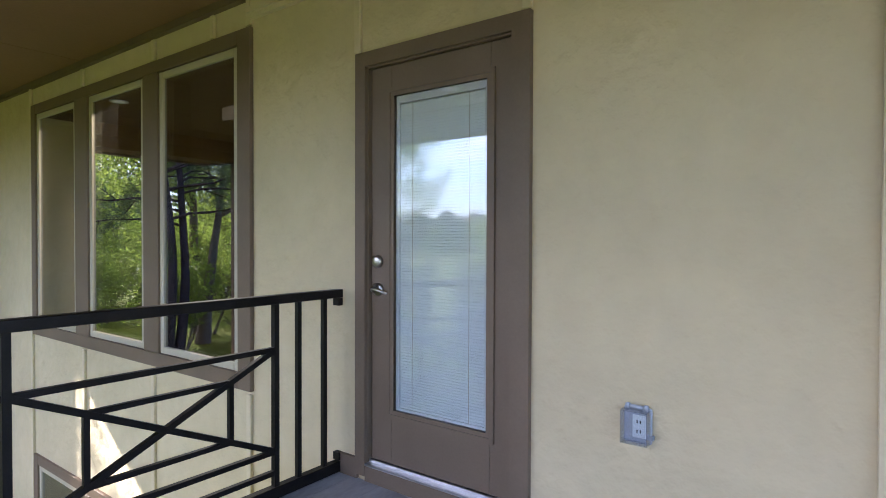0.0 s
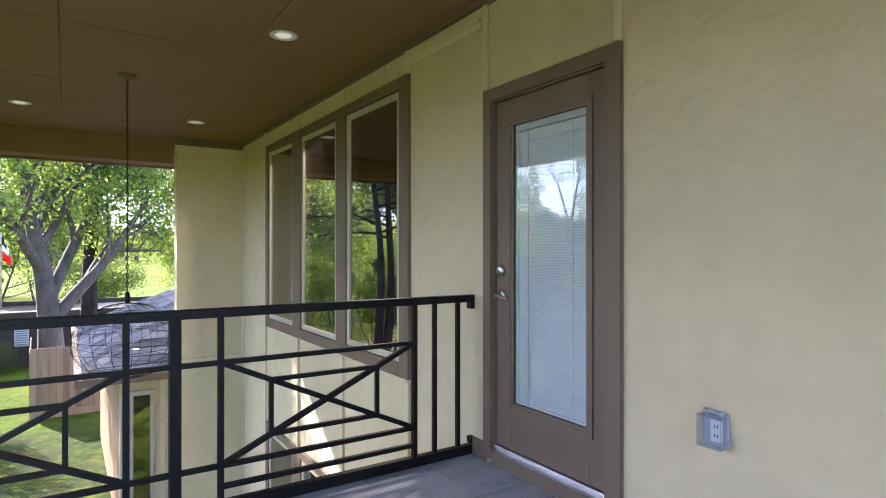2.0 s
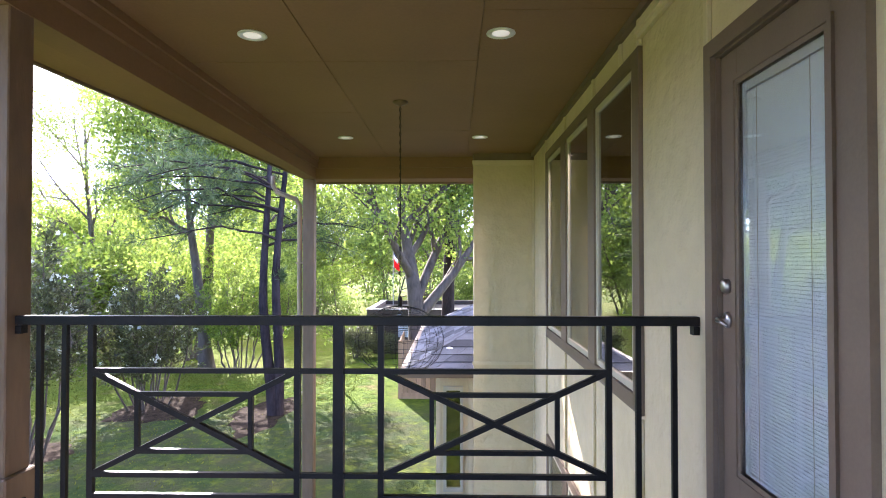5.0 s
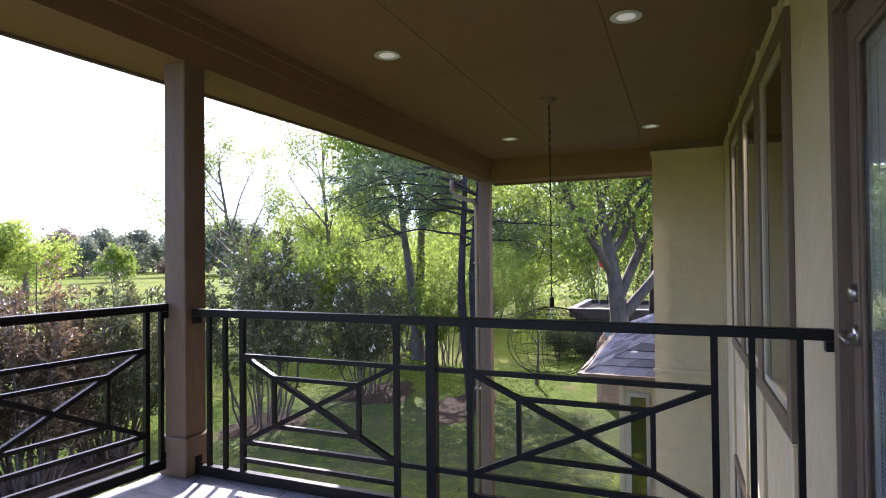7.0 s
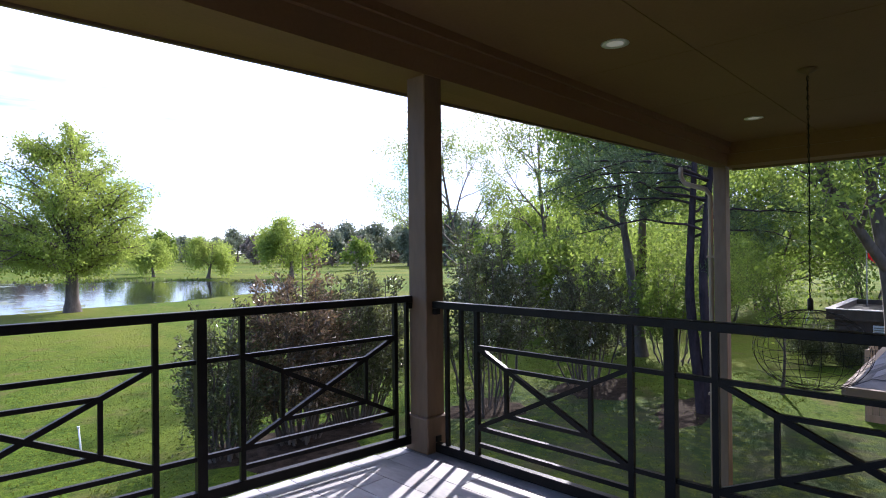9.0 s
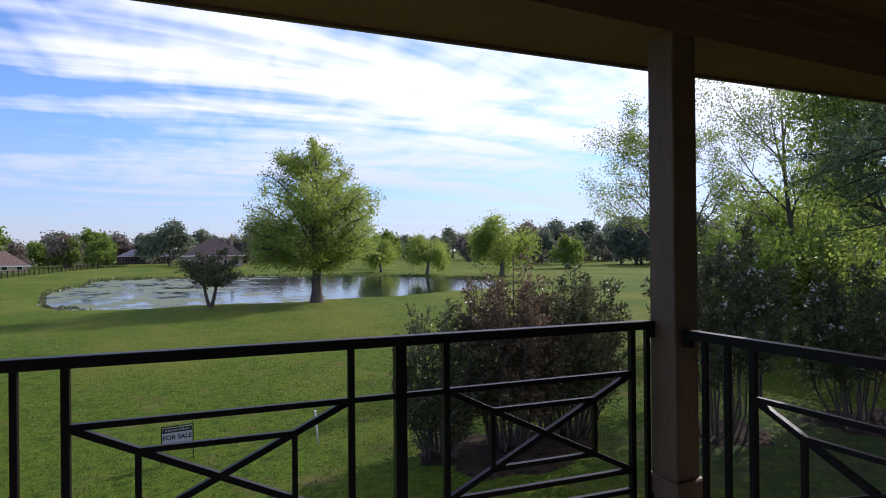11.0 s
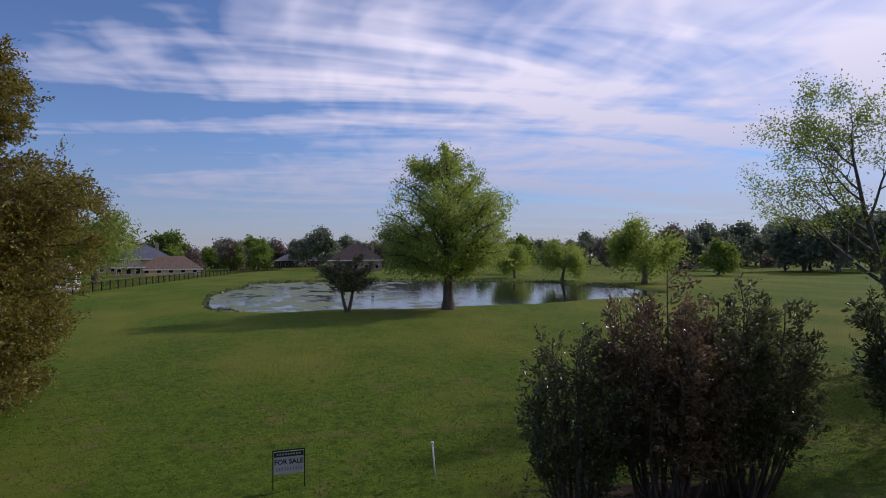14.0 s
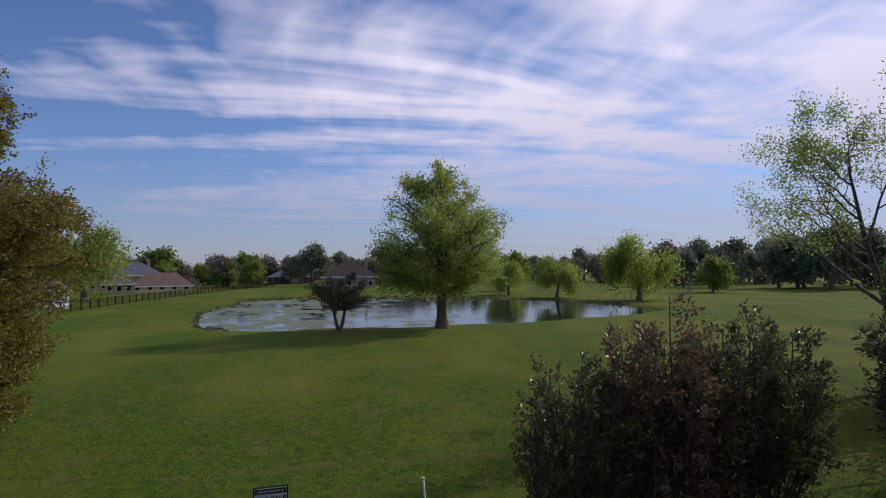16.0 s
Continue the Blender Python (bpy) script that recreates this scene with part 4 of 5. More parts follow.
def bough_tree(name, label, at, seed, height, radius, profile, boughs, twigs, per, leaf, mats, rise=0.35, base=0.04, droop=0.0, aspect=0.5, inner=0.3, bow=0.1, spray=0.16, lean=(0, 0), clump=0.05, forks=1, fork=(0.6, 0.05), free=1.0, around=None, wave=0.0):
    """A tree whose boughs reach out to a given outline: profile(h) is the reach at height h, or 0 where there is none."""
    rng = np.random.default_rng(seed)
    root = thing(name, label, "tree", at)
    limbs, st, en = [], [], []
    stems = []
    for k in range(forks):
        side = np.array((math.cos(k * math.pi + fork[0]), math.sin(k * math.pi + fork[0]), 0)) * (fork[1] * height if forks > 1 else 0)
        ph = rng.uniform(0, 6)
        stems.append(lambda h, side=side, ph=ph: np.array((lean[0] * h, lean[1] * h, h)) + side * min(1.0, (h / height) ** 0.6 * 1.4) + np.array((math.sin(h * 0.5 + ph), math.cos(h * 0.6 + ph) - math.cos(ph), 0)) * wave * min(1, h / height * 3))
        hs = np.linspace(-0.1, height, 14)
        limbs.append(([stems[-1](max(h, 0)) - np.array((0, 0, 0.1 * (h < 0))) for h in hs], [max(radius * (1 - 0.88 * i / 13) * (1.4 if i == 0 else 1), 0.01) for i in range(14)], 10))
    made, peak = 0, max(profile(height * k / 40) for k in range(41))
    while made < boughs:
        h = rng.uniform(0.02, 1.0) * height
        reach = profile(h)
        made += 1
        if reach <= 0 or rng.random() > 0.2 + 0.8 * reach / peak:
            continue
        az = made * 2.399 + rng.uniform(-0.4, 0.4) if around is None else rng.uniform(*around)
        reach *= rng.uniform(0.68, 1.08)
        h0 = max(base * height, h - reach * rise)
        p0 = stems[made % forks](min(h0, height * 0.98))
        p1 = np.array((p0[0] + reach * math.cos(az), p0[1] + reach * math.sin(az), h))
        mid = np.array((0, 0, 1.0)) * reach * bow
        side = np.array((-math.sin(az), math.cos(az), 0)) * reach * rng.uniform(-0.12, 0.12)
        pts = [p0 + (p1 - p0) * t + (mid + side) * math.sin(t * math.pi) + rng.normal(size=3) * reach * 0.016 * free * (0 < t < 1) for t in np.linspace(0, 1, 7)]
        r0 = radius * 0.34 * (1 - 0.75 * h0 / height)
        limbs.append((pts, [r0 * (1 - 0.85 * t) + 0.006 for t in np.linspace(0, 1, 7)], 5))
        for j in range(twigs):
            f0 = inner * min(1.0, reach / 4.0)
            f = f0 + (1 - f0) * (j + rng.random()) / twigs
            i = min(int(f * 6), 5)
            q = pts[i] + (pts[i + 1] - pts[i]) * (f * 6 - i)
            b = az + rng.normal() * free
            d = np.array((math.cos(b), math.sin(b), rng.normal() * 0.55 * free + 0.2))
            ln = reach * spray * rng.uniform(0.6, 1.5) * (1.3 - 0.6 * f) + 0.15
            e = q + d / np.linalg.norm(d) * ln
            st.append(q), en.append(e)
            limbs.append(([q, (q + e) / 2 + np.array((0, 0, 0.04 * ln)), e], [0.010, 0.007, 0.003], 3))
    ob = new("trunk", tubes("trunk", limbs, mats[0]))
    ob.parent = root
    sprigs(root, "crown", np.array(st), np.array(en), per, leaf, rng, mats[1], aspect, clump, droop)
    return root


def outline(*knots):
    """A reach-by-height function that runs straight from knot to knot."""
    return lambda h: float(np.interp(h, [k[0] for k in knots], [k[1] for k in knots], left=0.0, right=0.0))


G = GROUND
# shrubs close to the balcony
shoot_shrub("shrub", "low dark glossy shrub with fine upright shoots in mulch", (5.35, 12.7, G), 11, 0.95, 0.8, 3.3, 20, 15, 30, 0.10, (BARK, LEAF_DARK))
shoot_shrub("shrub", "tall dark multi-stemmed shrub with bronze new leaves in mulch", (7.0, 12.5, G), 12, 1.2, 1.0, 4.2, 30, 16, 28, 0.115, (BARK, LEAF_RED), 0.2)
shoot_shrub("shrub", "broad dark glossy multi-stemmed shrub in mulch", (8.9, 12.8, G), 13, 1.65, 1.15, 4.0, 36, 16, 28, 0.115, (BARK, LEAF_DARK), 0.2)
shoot_shrub("flowering_shrub", "tall dark shrub with white flower clusters and bare stems", (12.0, 10.8, G), 14, 1.75, 1.4, 5.0, 15, 27, 26, 0.125, (BARK, LEAF_DARK), 0.42, 70)
shoot_shrub("flowering_shrub", "round dark shrub with white flower clusters", (16.4, 10.2, G), 15, 1.6, 1.3, 3.95, 15, 27, 26, 0.125, (BARK, LEAF_DARK), 0.3, 60)
shoot_shrub("shrub", "dark shrub with bare lower stems in leaf litter", (21.9, 9.6, G), 16, 1.7, 1.4, 3.7, 12, 24, 20, 0.15, (BARK, LEAF_OAK), 0.35)

# pines and the young tree beside the porch
bough_tree("pine_tree", "tall pine with twin dark trunks and drooping boughs", (15.75, 6.25, G), 21, 10.6, 0.17, outline((3.9, 0.0), (4.3, 2.6), (5.5, 4.4), (7.5, 4.2), (9.2, 2.4), (10.6, 0.7)), 78, 12, 56, 0.19, (PINEBARK, LEAF_PINE), rise=-0.02, droop=0.03, aspect=0.12, inner=0.4, bow=0.09, spray=0.17, clump=0.045, forks=2, fork=(1.85, 0.032), around=(-0.9, 2.7), wave=0.14)
plant("pine_tree", "tall straight pine with a reddish bare trunk", "tree", (24.2, 1.45, G), 23, 19.0, 0.4, 3500, (PINEBARK, LEAF_PINE), spread=0.35, aspect=0.28, radius=0.3, kids=(9, 6, 4), ratio=(0.22, 0.5, 0.45), angle=(75, 50, 45), first=0.6, rise=0.0, wobble=0.03, trunk=0.95)
plant("young_tree", "slim young tree with thin pale leaves", "tree", (19.3, 5.2, G), 24, 4.6, 0.09, 3500, (BARK, LEAF_OAK), spread=0.16, aspect=0.45, radius=0.05, kids=(9, 5, 4), ratio=(0.36, 0.5, 0.5), angle=(45, 45, 40), first=0.35, rise=0.4)
# the spreading oak behind the fence
plant("oak_tree", "large spreading oak with grey limbs and bright spring leaves", "tree", (21.0, 2.5, G), 31, 13.8, 0.15, 40000, (BARK, LEAF_LIME), spread=0.4, aspect=0.6, radius=0.42, kids=(8, 7, 5, 3), ratio=(0.85, 0.55, 0.5, 0.5), angle=(42, 42, 40, 40), first=0.22, rise=0.25, wobble=0.11, trunk=0.55)
plant("oak_tree", "large oak with fresh green leaves behind the shed", "tree", (46.0, 3.5, G), 32, 15.0, 0.24, 18000, (BARK, LEAF_OAK), spread=0.5, aspect=0.6, radius=0.4, kids=(8, 6, 5), ratio=(0.7, 0.55, 0.5), angle=(48, 42, 40), first=0.25, rise=0.2, trunk=0.6)
plant("oak_tree", "tall oak with dense green crown by the lawn", "tree", (27.0, -4.5, G), 33, 15.0, 0.2, 17000, (BARK, LEAF_OAK), spread=0.5, aspect=0.6, radius=0.35, kids=(8, 6, 5), ratio=(0.65, 0.55, 0.5), angle=(48, 42, 40), first=0.3, rise=0.2, trunk=0.6)
# this oak and its copy are added to cast shade on the near lawn
tall = plant("oak_tree", "tall oak with a high broad crown, added to shade the lawn", "tree", (25.2, 12.6, G), 34, 12.5, 0.17, 17000, (BARK, LEAF_LIME), turn=130, spread=0.5, aspect=0.6, radius=0.3, kids=(9, 7, 5), ratio=(0.42, 0.55, 0.5), angle=(58, 45, 40), first=0.55, rise=0.2, trunk=0.8)
copy_thing(tall, pose(22.6, 11.2, G, 0, 0, 40)).scale = (0.85, 0.85, 0.95)
# sparse leaning trees against the sky
plant("sweetgum_tree", "tall open tree with sparse young leaves and bare twigs", "tree", (25.0, 22.5, G), 41, 11.8, 0.115, 13000, (BARK, LEAF_LIME), spread=0.24, aspect=0.6, radius=0.2, kids=(9, 6, 4), ratio=(0.5, 0.52, 0.5), angle=(42, 42, 40), first=0.3, rise=0.35, wobble=0.12, lean=(-0.12, 0.05), trunk=0.8)
plant("sweetgum_tree", "tall open tree with sparse young leaves", "tree", (29.0, 19.5, G), 42, 14.0, 0.12, 11500, (BARK, LEAF_LIME), spread=0.24, aspect=0.6, radius=0.2, kids=(9, 6, 4), ratio=(0.48, 0.52, 0.5), angle=(40, 42, 40), first=0.3, rise=0.35, wobble=0.12, lean=(-0.05, 0.0), trunk=0.8)
# near tree beside the porch
bough_tree("oak_tree", "near oak with olive-brown spring leaves", (-10.9, 23.1, G), 51, 13.5, 0.3, outline((0.1, 3.0), (1.2, 3.6), (2.6, 3.7), (5.0, 4.1), (6.6, 4.4), (7.5, 4.0), (8.0, 3.4), (8.3, 1.8), (8.6, 1.8), (8.9, 3.2), (9.6, 3.2), (10.4, 2.2), (11.6, 1.8), (13.5, 0.6)), 400, 26, 36, 0.125, (BARK, LEAF_OLIVE), rise=0.3, aspect=0.5, inner=0.25, bow=0.06, spray=0.24, clump=0.09)
# trees at the pond
bough_tree("willow_oak", "large spreading tree with soft green leaves at the pond edge", (11.95, 52.3, G), 65, 14.4, 0.5, outline((3.2, 0.0), (3.6, 4.6), (5.0, 6.0), (7.5, 6.4), (9.5, 5.6), (11.5, 4.5), (13.2, 3.1), (14.3, 1.6)), 175, 22, 19, 0.24, (BARK, LEAF_WILLOW), rise=0.75, base=0.2, droop=0.3, aspect=0.45, inner=0.34, bow=0.12, spray=0.2, clump=0.26, free=1.8)
bough_tree("small_tree", "small dark tree with a forked trunk at the pond edge", (3.15, 52.9, G), 62, 4.9, 0.17, outline((2.3, 0.0), (2.6, 2.6), (3.3, 2.2), (4.1, 1.5), (4.9, 0.5)), 90, 12, 12, 0.2, (BARK, LEAF_DARK), rise=0.7, base=0.33, aspect=0.55, inner=0.35, spray=0.25, clump=0.12, forks=2, fork=(0.2, 0.13))
w = plant("weeping_willow", "pale green weeping willow beyond the pond", "tree", (44.5, 101.0, G), 63, 8.6, 0.42, 9000, (BARK, LEAF_WILLOW), spread=0.5, aspect=0.35, radius=0.3, kids=(11, 6, 4), ratio=(0.62, 0.5, 0.5), angle=(60, 45, 42), first=0.3, rise=0.0, hang=1.1, trunk=0.72)
for x, y, k, turn in ((52.3, 86.5, 1.4, 70), (41.0, 117.0, 0.95, 140), (47.5, 140.0, 1.0, 20), (-41.5, 126.0, 1.9, 200)):
    copy_thing(w, pose(x, y, G, 0, 0, turn)).scale = (k, k, k)

# rough dark grass on the pond's western and far banks
rngb = np.random.default_rng(77)
spot = [(x, y) for x, y in zip(rngb.uniform(-16, 50, 60000), rngb.uniform(56, 126, 60000)) if 0.93 < pond_field(x, y) < 1.06 and (x < -3 or y > 78)]
spot = [(x, y, land(x, y) + rngb.uniform(0.05, 0.3)) for x, y in spot[:5000]]
tagged(new("bank_grass", leaf_cloud("bank_grass", spot, 0.5, rngb, LEAF_DARK, 0.3)), "rough dark grass along the pond banks", "grass", kind="stuff")

# far round trees, built in three kinds and set about the fairway
def far_tree(seed, size, mat, label, **kw):
    d = dict(spread=0.75, aspect=0.75, radius=0.3, kids=(9, 6, 3), ratio=(0.55, 0.5, 0.5), angle=(62, 50, 45), first=0.08, rise=0.15, trunk=0.72)
    d.update(kw)
    return plant("far_tree", label, "tree", (0, 0, -60), seed, size, 0.75, 2600, (BARK, mat), group="trees beyond the pond", **d)


kinds = [far_tree(71, 10, LEAF_OAK, "round green tree beyond the pond"), far_tree(72, 11, LEAF_FAR, "dark green tree beyond the pond"),
         far_tree(73, 9, LEAF_GREY, "bare-twigged grey tree beyond the pond"), far_tree(74, 15, LEAF_FAR, "tall dark pine-topped tree beyond the pond", first=0.6, squash=0.6, kids=(8, 6, 3))]
spots = [(0, -24.3, 244, 1.35), (0, -30, 225, 1.0), (1, -32, 236, 1.1), (3, -31, 262, 0.8), (3, -9, 300, 0.9), (3, 120, 175, 0.75), (3, 128, 168, 0.8), (3, 139, 160, 0.7), (0, 86, 112, 0.8), (1, 118, 128, 0.9), (1, 106, 150, 1.0)]
rngf = random.Random(8)
for k in range(170):
    a = radians(-38 + 150 * (k + rngf.random()) / 170)
    r = rngf.uniform(215, 330) if a < radians(32) else rngf.uniform(165, 260)
    x, y = r * math.sin(a), r * math.cos(a)
    if pond_field(x, y) > 1.3:
        spots.append((rngf.choice((0, 1, 1, 2, 2, 2)), x, y, rngf.uniform(0.9, 1.5)))
for i, (kind, x, y, s) in enumerate(spots):
    copy_thing(kinds[kind], pose(x, y, G, 0, 0, rngf.uniform(0, 360)) @ Matrix.Scale(s, 4)).scale = (s, s, s)
for kd in kinds:
    for o in (*kd.children, kd):
        bpy.data.objects.remove(o)

# thicket of understorey trees and shrubs east of the lawn
def thicket(seed, size, mat, label, n=9000, leaf=0.16):
    return plant("thicket_tree", label, "tree", (0, 0, -60), seed, size, leaf, n, (BARK, mat), group="thicket trees", spread=0.42, aspect=0.6, stems=3, radius=0.07, kids=(8, 6, 4), ratio=(0.5, 0.52, 0.5), angle=(48, 45, 42), first=0.12, rise=0.25)


tk = [thicket(81, 6.0, LEAF_LIME, "bright green leafy thicket tree"), thicket(82, 5.0, LEAF_OAK, "green leafy understorey tree", 8000), thicket(83, 3.6, LEAF_DARK, "dark leafy understorey shrub"), thicket(84, 9.0, LEAF_LIME, "tall fresh green thicket tree", 12000, 0.19)]
rngt = random.Random(21)
# the first near entry is added to shade the lawn west of it
near_thicket = [(1, 24.0, 18.2, 1.15), (0, 24.4, 12.6, 0.9), (2, 25.0, 5.6, 0.4), (2, 25.2, 4.4, 0.3), (0, 31.5, 11.0, 0.65), (3, 27.5, 18, 0.6), (0, 24.5, 17.5, 0.7), (1, 25, 19, 1.0), (3, 31, 20, 1.0)]
mid_thicket = [(0, 37, 12, 0.9), (3, 38, 17.5, 0.7), (3, 38, 22, 1.0), (3, 46, 30, 1.0), (3, 42, 6, 1.1), (0, 45, 12, 1.2), (1, 40, 0.5, 0.8), (3, 55, 4, 1.2), (0, 52, -6, 1.0)]
far_thicket = [(1, 48, -12, 1.2), (3, 62, 46, 1.1), (3, 70, 30, 1.3), (3, 72, 12, 1.3), (3, 44, 12.3, 1.5), (3, 49, 16, 1.4)]
for kind, x, y, s in near_thicket + mid_thicket + far_thicket:
    copy_thing(tk[kind], pose(x, y, G, 0, 0, rngt.uniform(0, 360))).scale = (s, s, s)
for kd in tk:
    for o in (*kd.children, kd):
        bpy.data.objects.remove(o)


# ---- buildings and small things ----
def annex():
    a = thing("house_wing", "low cream house wing with a grey shingled hip roof", "house wing", (9.15, 0, G))
    part("wall", boxes((0, 6, -4.0, 1.45, 0, 2.55)), STUCCO, a)
    part("corner_board", boxes((-0.02, 0.1, 1.40, 1.475, 0, 2.5), (-0.02, 0.0, 0.86, 0.93, 0, 2.5)), CREAM, a)
    part("siding", boxes((0.1, 6, 1.45, 1.472, 0, 2.5)), CEDAR, a, "brown cedar siding")
    wd = part("window", boxes((-0.045, 0.0, 1.02, 1.07, 0.55, 2.3), (-0.045, 0.0, 1.30, 1.35, 0.55, 2.3), (-0.045, 0.0, 1.07, 1.30, 0.55, 0.62), (-0.045, 0.0, 1.07, 1.30, 2.23, 2.3)), TAUPE, a, "tall narrow window with taupe frame")
    part("pane", boxes((-0.015, -0.008, 1.07, 1.30, 0.62, 2.23)), GLASS, wd)
    part("pane_backing", boxes((-0.006, -0.002, 1.07, 1.30, 0.62, 2.23)), IRON, wd)
    z0, z1 = 2.62, 4.15
    bm = bmesh.new()
    e = [(-0.35, 1.95), (6.5, 1.95), (6.5, -4.4), (-0.35, -4.4)]
    vs = [bm.verts.new((x, y, z0)) for x, y in e] + [bm.verts.new((2.7, -1.2, z1)), bm.verts.new((3.5, -1.2, z1))]
    for f in ((0, 1, 5, 4), (1, 2, 5), (2, 3, 4, 5), (3, 0, 4), (3, 2, 1, 0)):
        bm.faces.new([vs[i] for i in f])
    rf = part("roof", bm, FARSHINGLE, a, "grey shingled hip roof")
    part("gutter", boxes((-0.45, -0.35, -4.4, 2.05, z0 - 0.1, z0 + 0.01), (-0.35, 6.5, 1.95, 2.05, z0 - 0.1, z0 + 0.01)), BROWN, a)
    part("roof_vent", lathe(bmesh.new(), [(0.09, 0.0), (0.09, 0.06), (0.03, 0.08)], (0.25, 1.25, z0 + 0.22), 12), WHITE, a, "white round roof vent")
    # shingle courses on the two slopes that show, with tree shade in their colour
    def slope(p0, p1, apex0, apex1, rows, step, nrm):
        rng = random.Random(5)
        p0, p1, apex0, apex1 = Vector(p0), Vector(p1), Vector(apex0), Vector(apex1)
        for r in range(rows):
            f0, f1 = r / rows, (r + 1.15) / rows
            a0, b0, a1, b1 = p0.lerp(apex0, f0), p1.lerp(apex1, f0), p0.lerp(apex0, min(f1, 1)), p1.lerp(apex1, min(f1, 1))
            n = max(2, int((b0 - a0).length / step))
            cuts = sorted(min(1, max(0, (i + rng.uniform(-0.25, 0.25)) / n)) for i in range(1, n))
            cuts = [0] + cuts + [1]
            for u0, u1 in zip(cuts, cuts[1:]):
                bmq = bmesh.new()
                lo = Vector(nrm) * (0.014 + rng.uniform(0, 0.006))
                hi = Vector(nrm) * 0.004
                q = [a0.lerp(b0, u0 + 0.002) + lo, a0.lerp(b0, u1 - 0.002) + lo, a1.lerp(b1, u1 - 0.002) + hi, a1.lerp(b1, u0 + 0.002) + hi]
                base = [v - Vector(nrm) * 0.012 for v in q]
                vv = [bmq.verts.new(v) for v in q + base]
                for f in ((0, 1, 2, 3), (0, 4, 5, 1), (1, 5, 6, 2), (3, 7, 4, 0)):
                    bmq.faces.new([vv[i] for i in f])
                part("shingle", bmq, SHINGLE, rf)
    apx = (2.7, -1.2, z1)
    nx = Vector((-(z1 - z0), 0, 3.05)).normalized()
    slope((-0.35, 1.95, z0), (-0.35, -1.0, z0), apx, apx, 16, 0.42, nx)
    slope((6.5, 1.95, z0), (-0.35, 1.95, z0), (3.5, -1.2, z1), apx, 16, 0.55, Vector((0, z1 - z0, 3.15)).normalized())
    return a


annex()


def fence(name, label, p, q, height, n, mat, rail=True):
    f = thing(name, label, "fence", (0, 0, 0))
    p, q = Vector(p), Vector(q)
    d = (q - p) / n
    w = d.length
    rng = random.Random(3)
    ang = math.atan2(d.y, d.x)
    me = mesh_of("board", boxes((0.003, w - 0.003, -0.01, 0.01, 0, height), bevel=0.003), mat)
    for k in range(n):
        o = new("board", me)
        o.parent, o.location, o.rotation_euler = f, p + d * k + Vector((0, 0, rng.uniform(-0.02, 0.015))), (0, 0, ang)
    if rail:
        part("rot_board", bar(bmesh.new(), p + Vector((-0.03, 0, 0.09)), q + Vector((-0.03, 0, 0.09)), 0.03, 0.18), mat, f)
    return f


fence("wooden_fence", "new cedar board privacy fence", (17.7, 2.95, G), (17.7, -4.0, G), 1.85, 48, CEDAR)
fence("wooden_fence", "short return of cedar board fence", (17.72, 2.95, G), (21.0, 3.05, G), 1.75, 22, CEDAR, False)


def shed():
    s = thing("shed", "dark brown board-and-batten shed with a flat parapet roof", "shed", (26.4, 1.6, G))
    part("wall", boxes((0, 5.5, -6.0, 3.4, 0, 1.75)), SHEDWOOD, s)
    for k in range(24):
        part("batten", boxes((-0.025, 0.0, 3.3 - k * 0.4, 3.35 - k * 0.4, 0, 1.7)), SHEDWOOD, s)
    for k in range(12):
        part("batten", boxes((0.1 + k * 0.45, 0.15 + k * 0.45, 3.4, 3.425, 0, 1.7)), SHEDWOOD, s)
    part("parapet", boxes((-0.25, -0.05, -6.2, 3.65, 1.65, 2.05), (-0.05, 5.7, 3.45, 3.65, 1.65, 2.05), (5.5, 5.7, -6.2, 3.45, 1.65, 2.05)), SHEDWOOD, s)
    part("roof_deck", boxes((-0.05, 5.5, -6.0, 3.45, 1.75, 1.85)), IRON, s)
    part("cap", boxes((-0.3, -0.02, -6.2, 3.7, 2.05, 2.08), (-0.02, 5.7, 3.42, 3.7, 2.05, 2.08)), CONCRETE, s, "pale metal parapet cap")
    wd = part("window", boxes((-0.03, 0.0, 1.75, 2.2, 0.75, 1.5)), WHITE, s, "small white louvred window")
    for k in range(8):
        part("louvre", boxes((-0.05, -0.03, 1.79, 2.16, 0.79 + k * 0.085, 0.835 + k * 0.085)), CONCRETE, wd)
    return s


shed()

# flag on a pole
fl = thing("flag_pole", "small red white and blue flag on a white pole", "flag", (31.0, 4.55, G))
part("pole", tube(bmesh.new(), [(0, 0, 0), (0, 0, 5.2)], [0.03, 0.02], 8), CONCRETE, fl)
RED, BLUE = material("red_cloth", (0.55, 0.03, 0.04), 0.8, vary=0.05), material("blue_cloth", (0.03, 0.05, 0.2), 0.8, vary=0.05)
for nm, m, y0, y1, z0, z1 in (("blue_band", BLUE, 0.03, 0.2, 4.65, 5.05), ("white_band", WHITE, 0.03, 0.28, 4.35, 4.7), ("red_band", RED, 0.05, 0.35, 3.95, 4.4)):
    bm = bmesh.new()
    g = [[bm.verts.new((0.05 * math.sin(i * 1.1) + (0.012 if nm == "white_band" else 0.03 if nm == "red_band" else 0), -(y0 + (y1 - y0) * i / 5), z0 + (z1 - z0) * j - 0.05 * i)) for j in (0, 1)] for i in range(6)]
    for i in range(5):
        bm.faces.new((g[i][0], g[i + 1][0], g[i + 1][1], g[i][1]))
    bmesh.ops.solidify(bm, geom=bm.faces[:], thickness=0.006)
    part(nm, bm, m, fl)

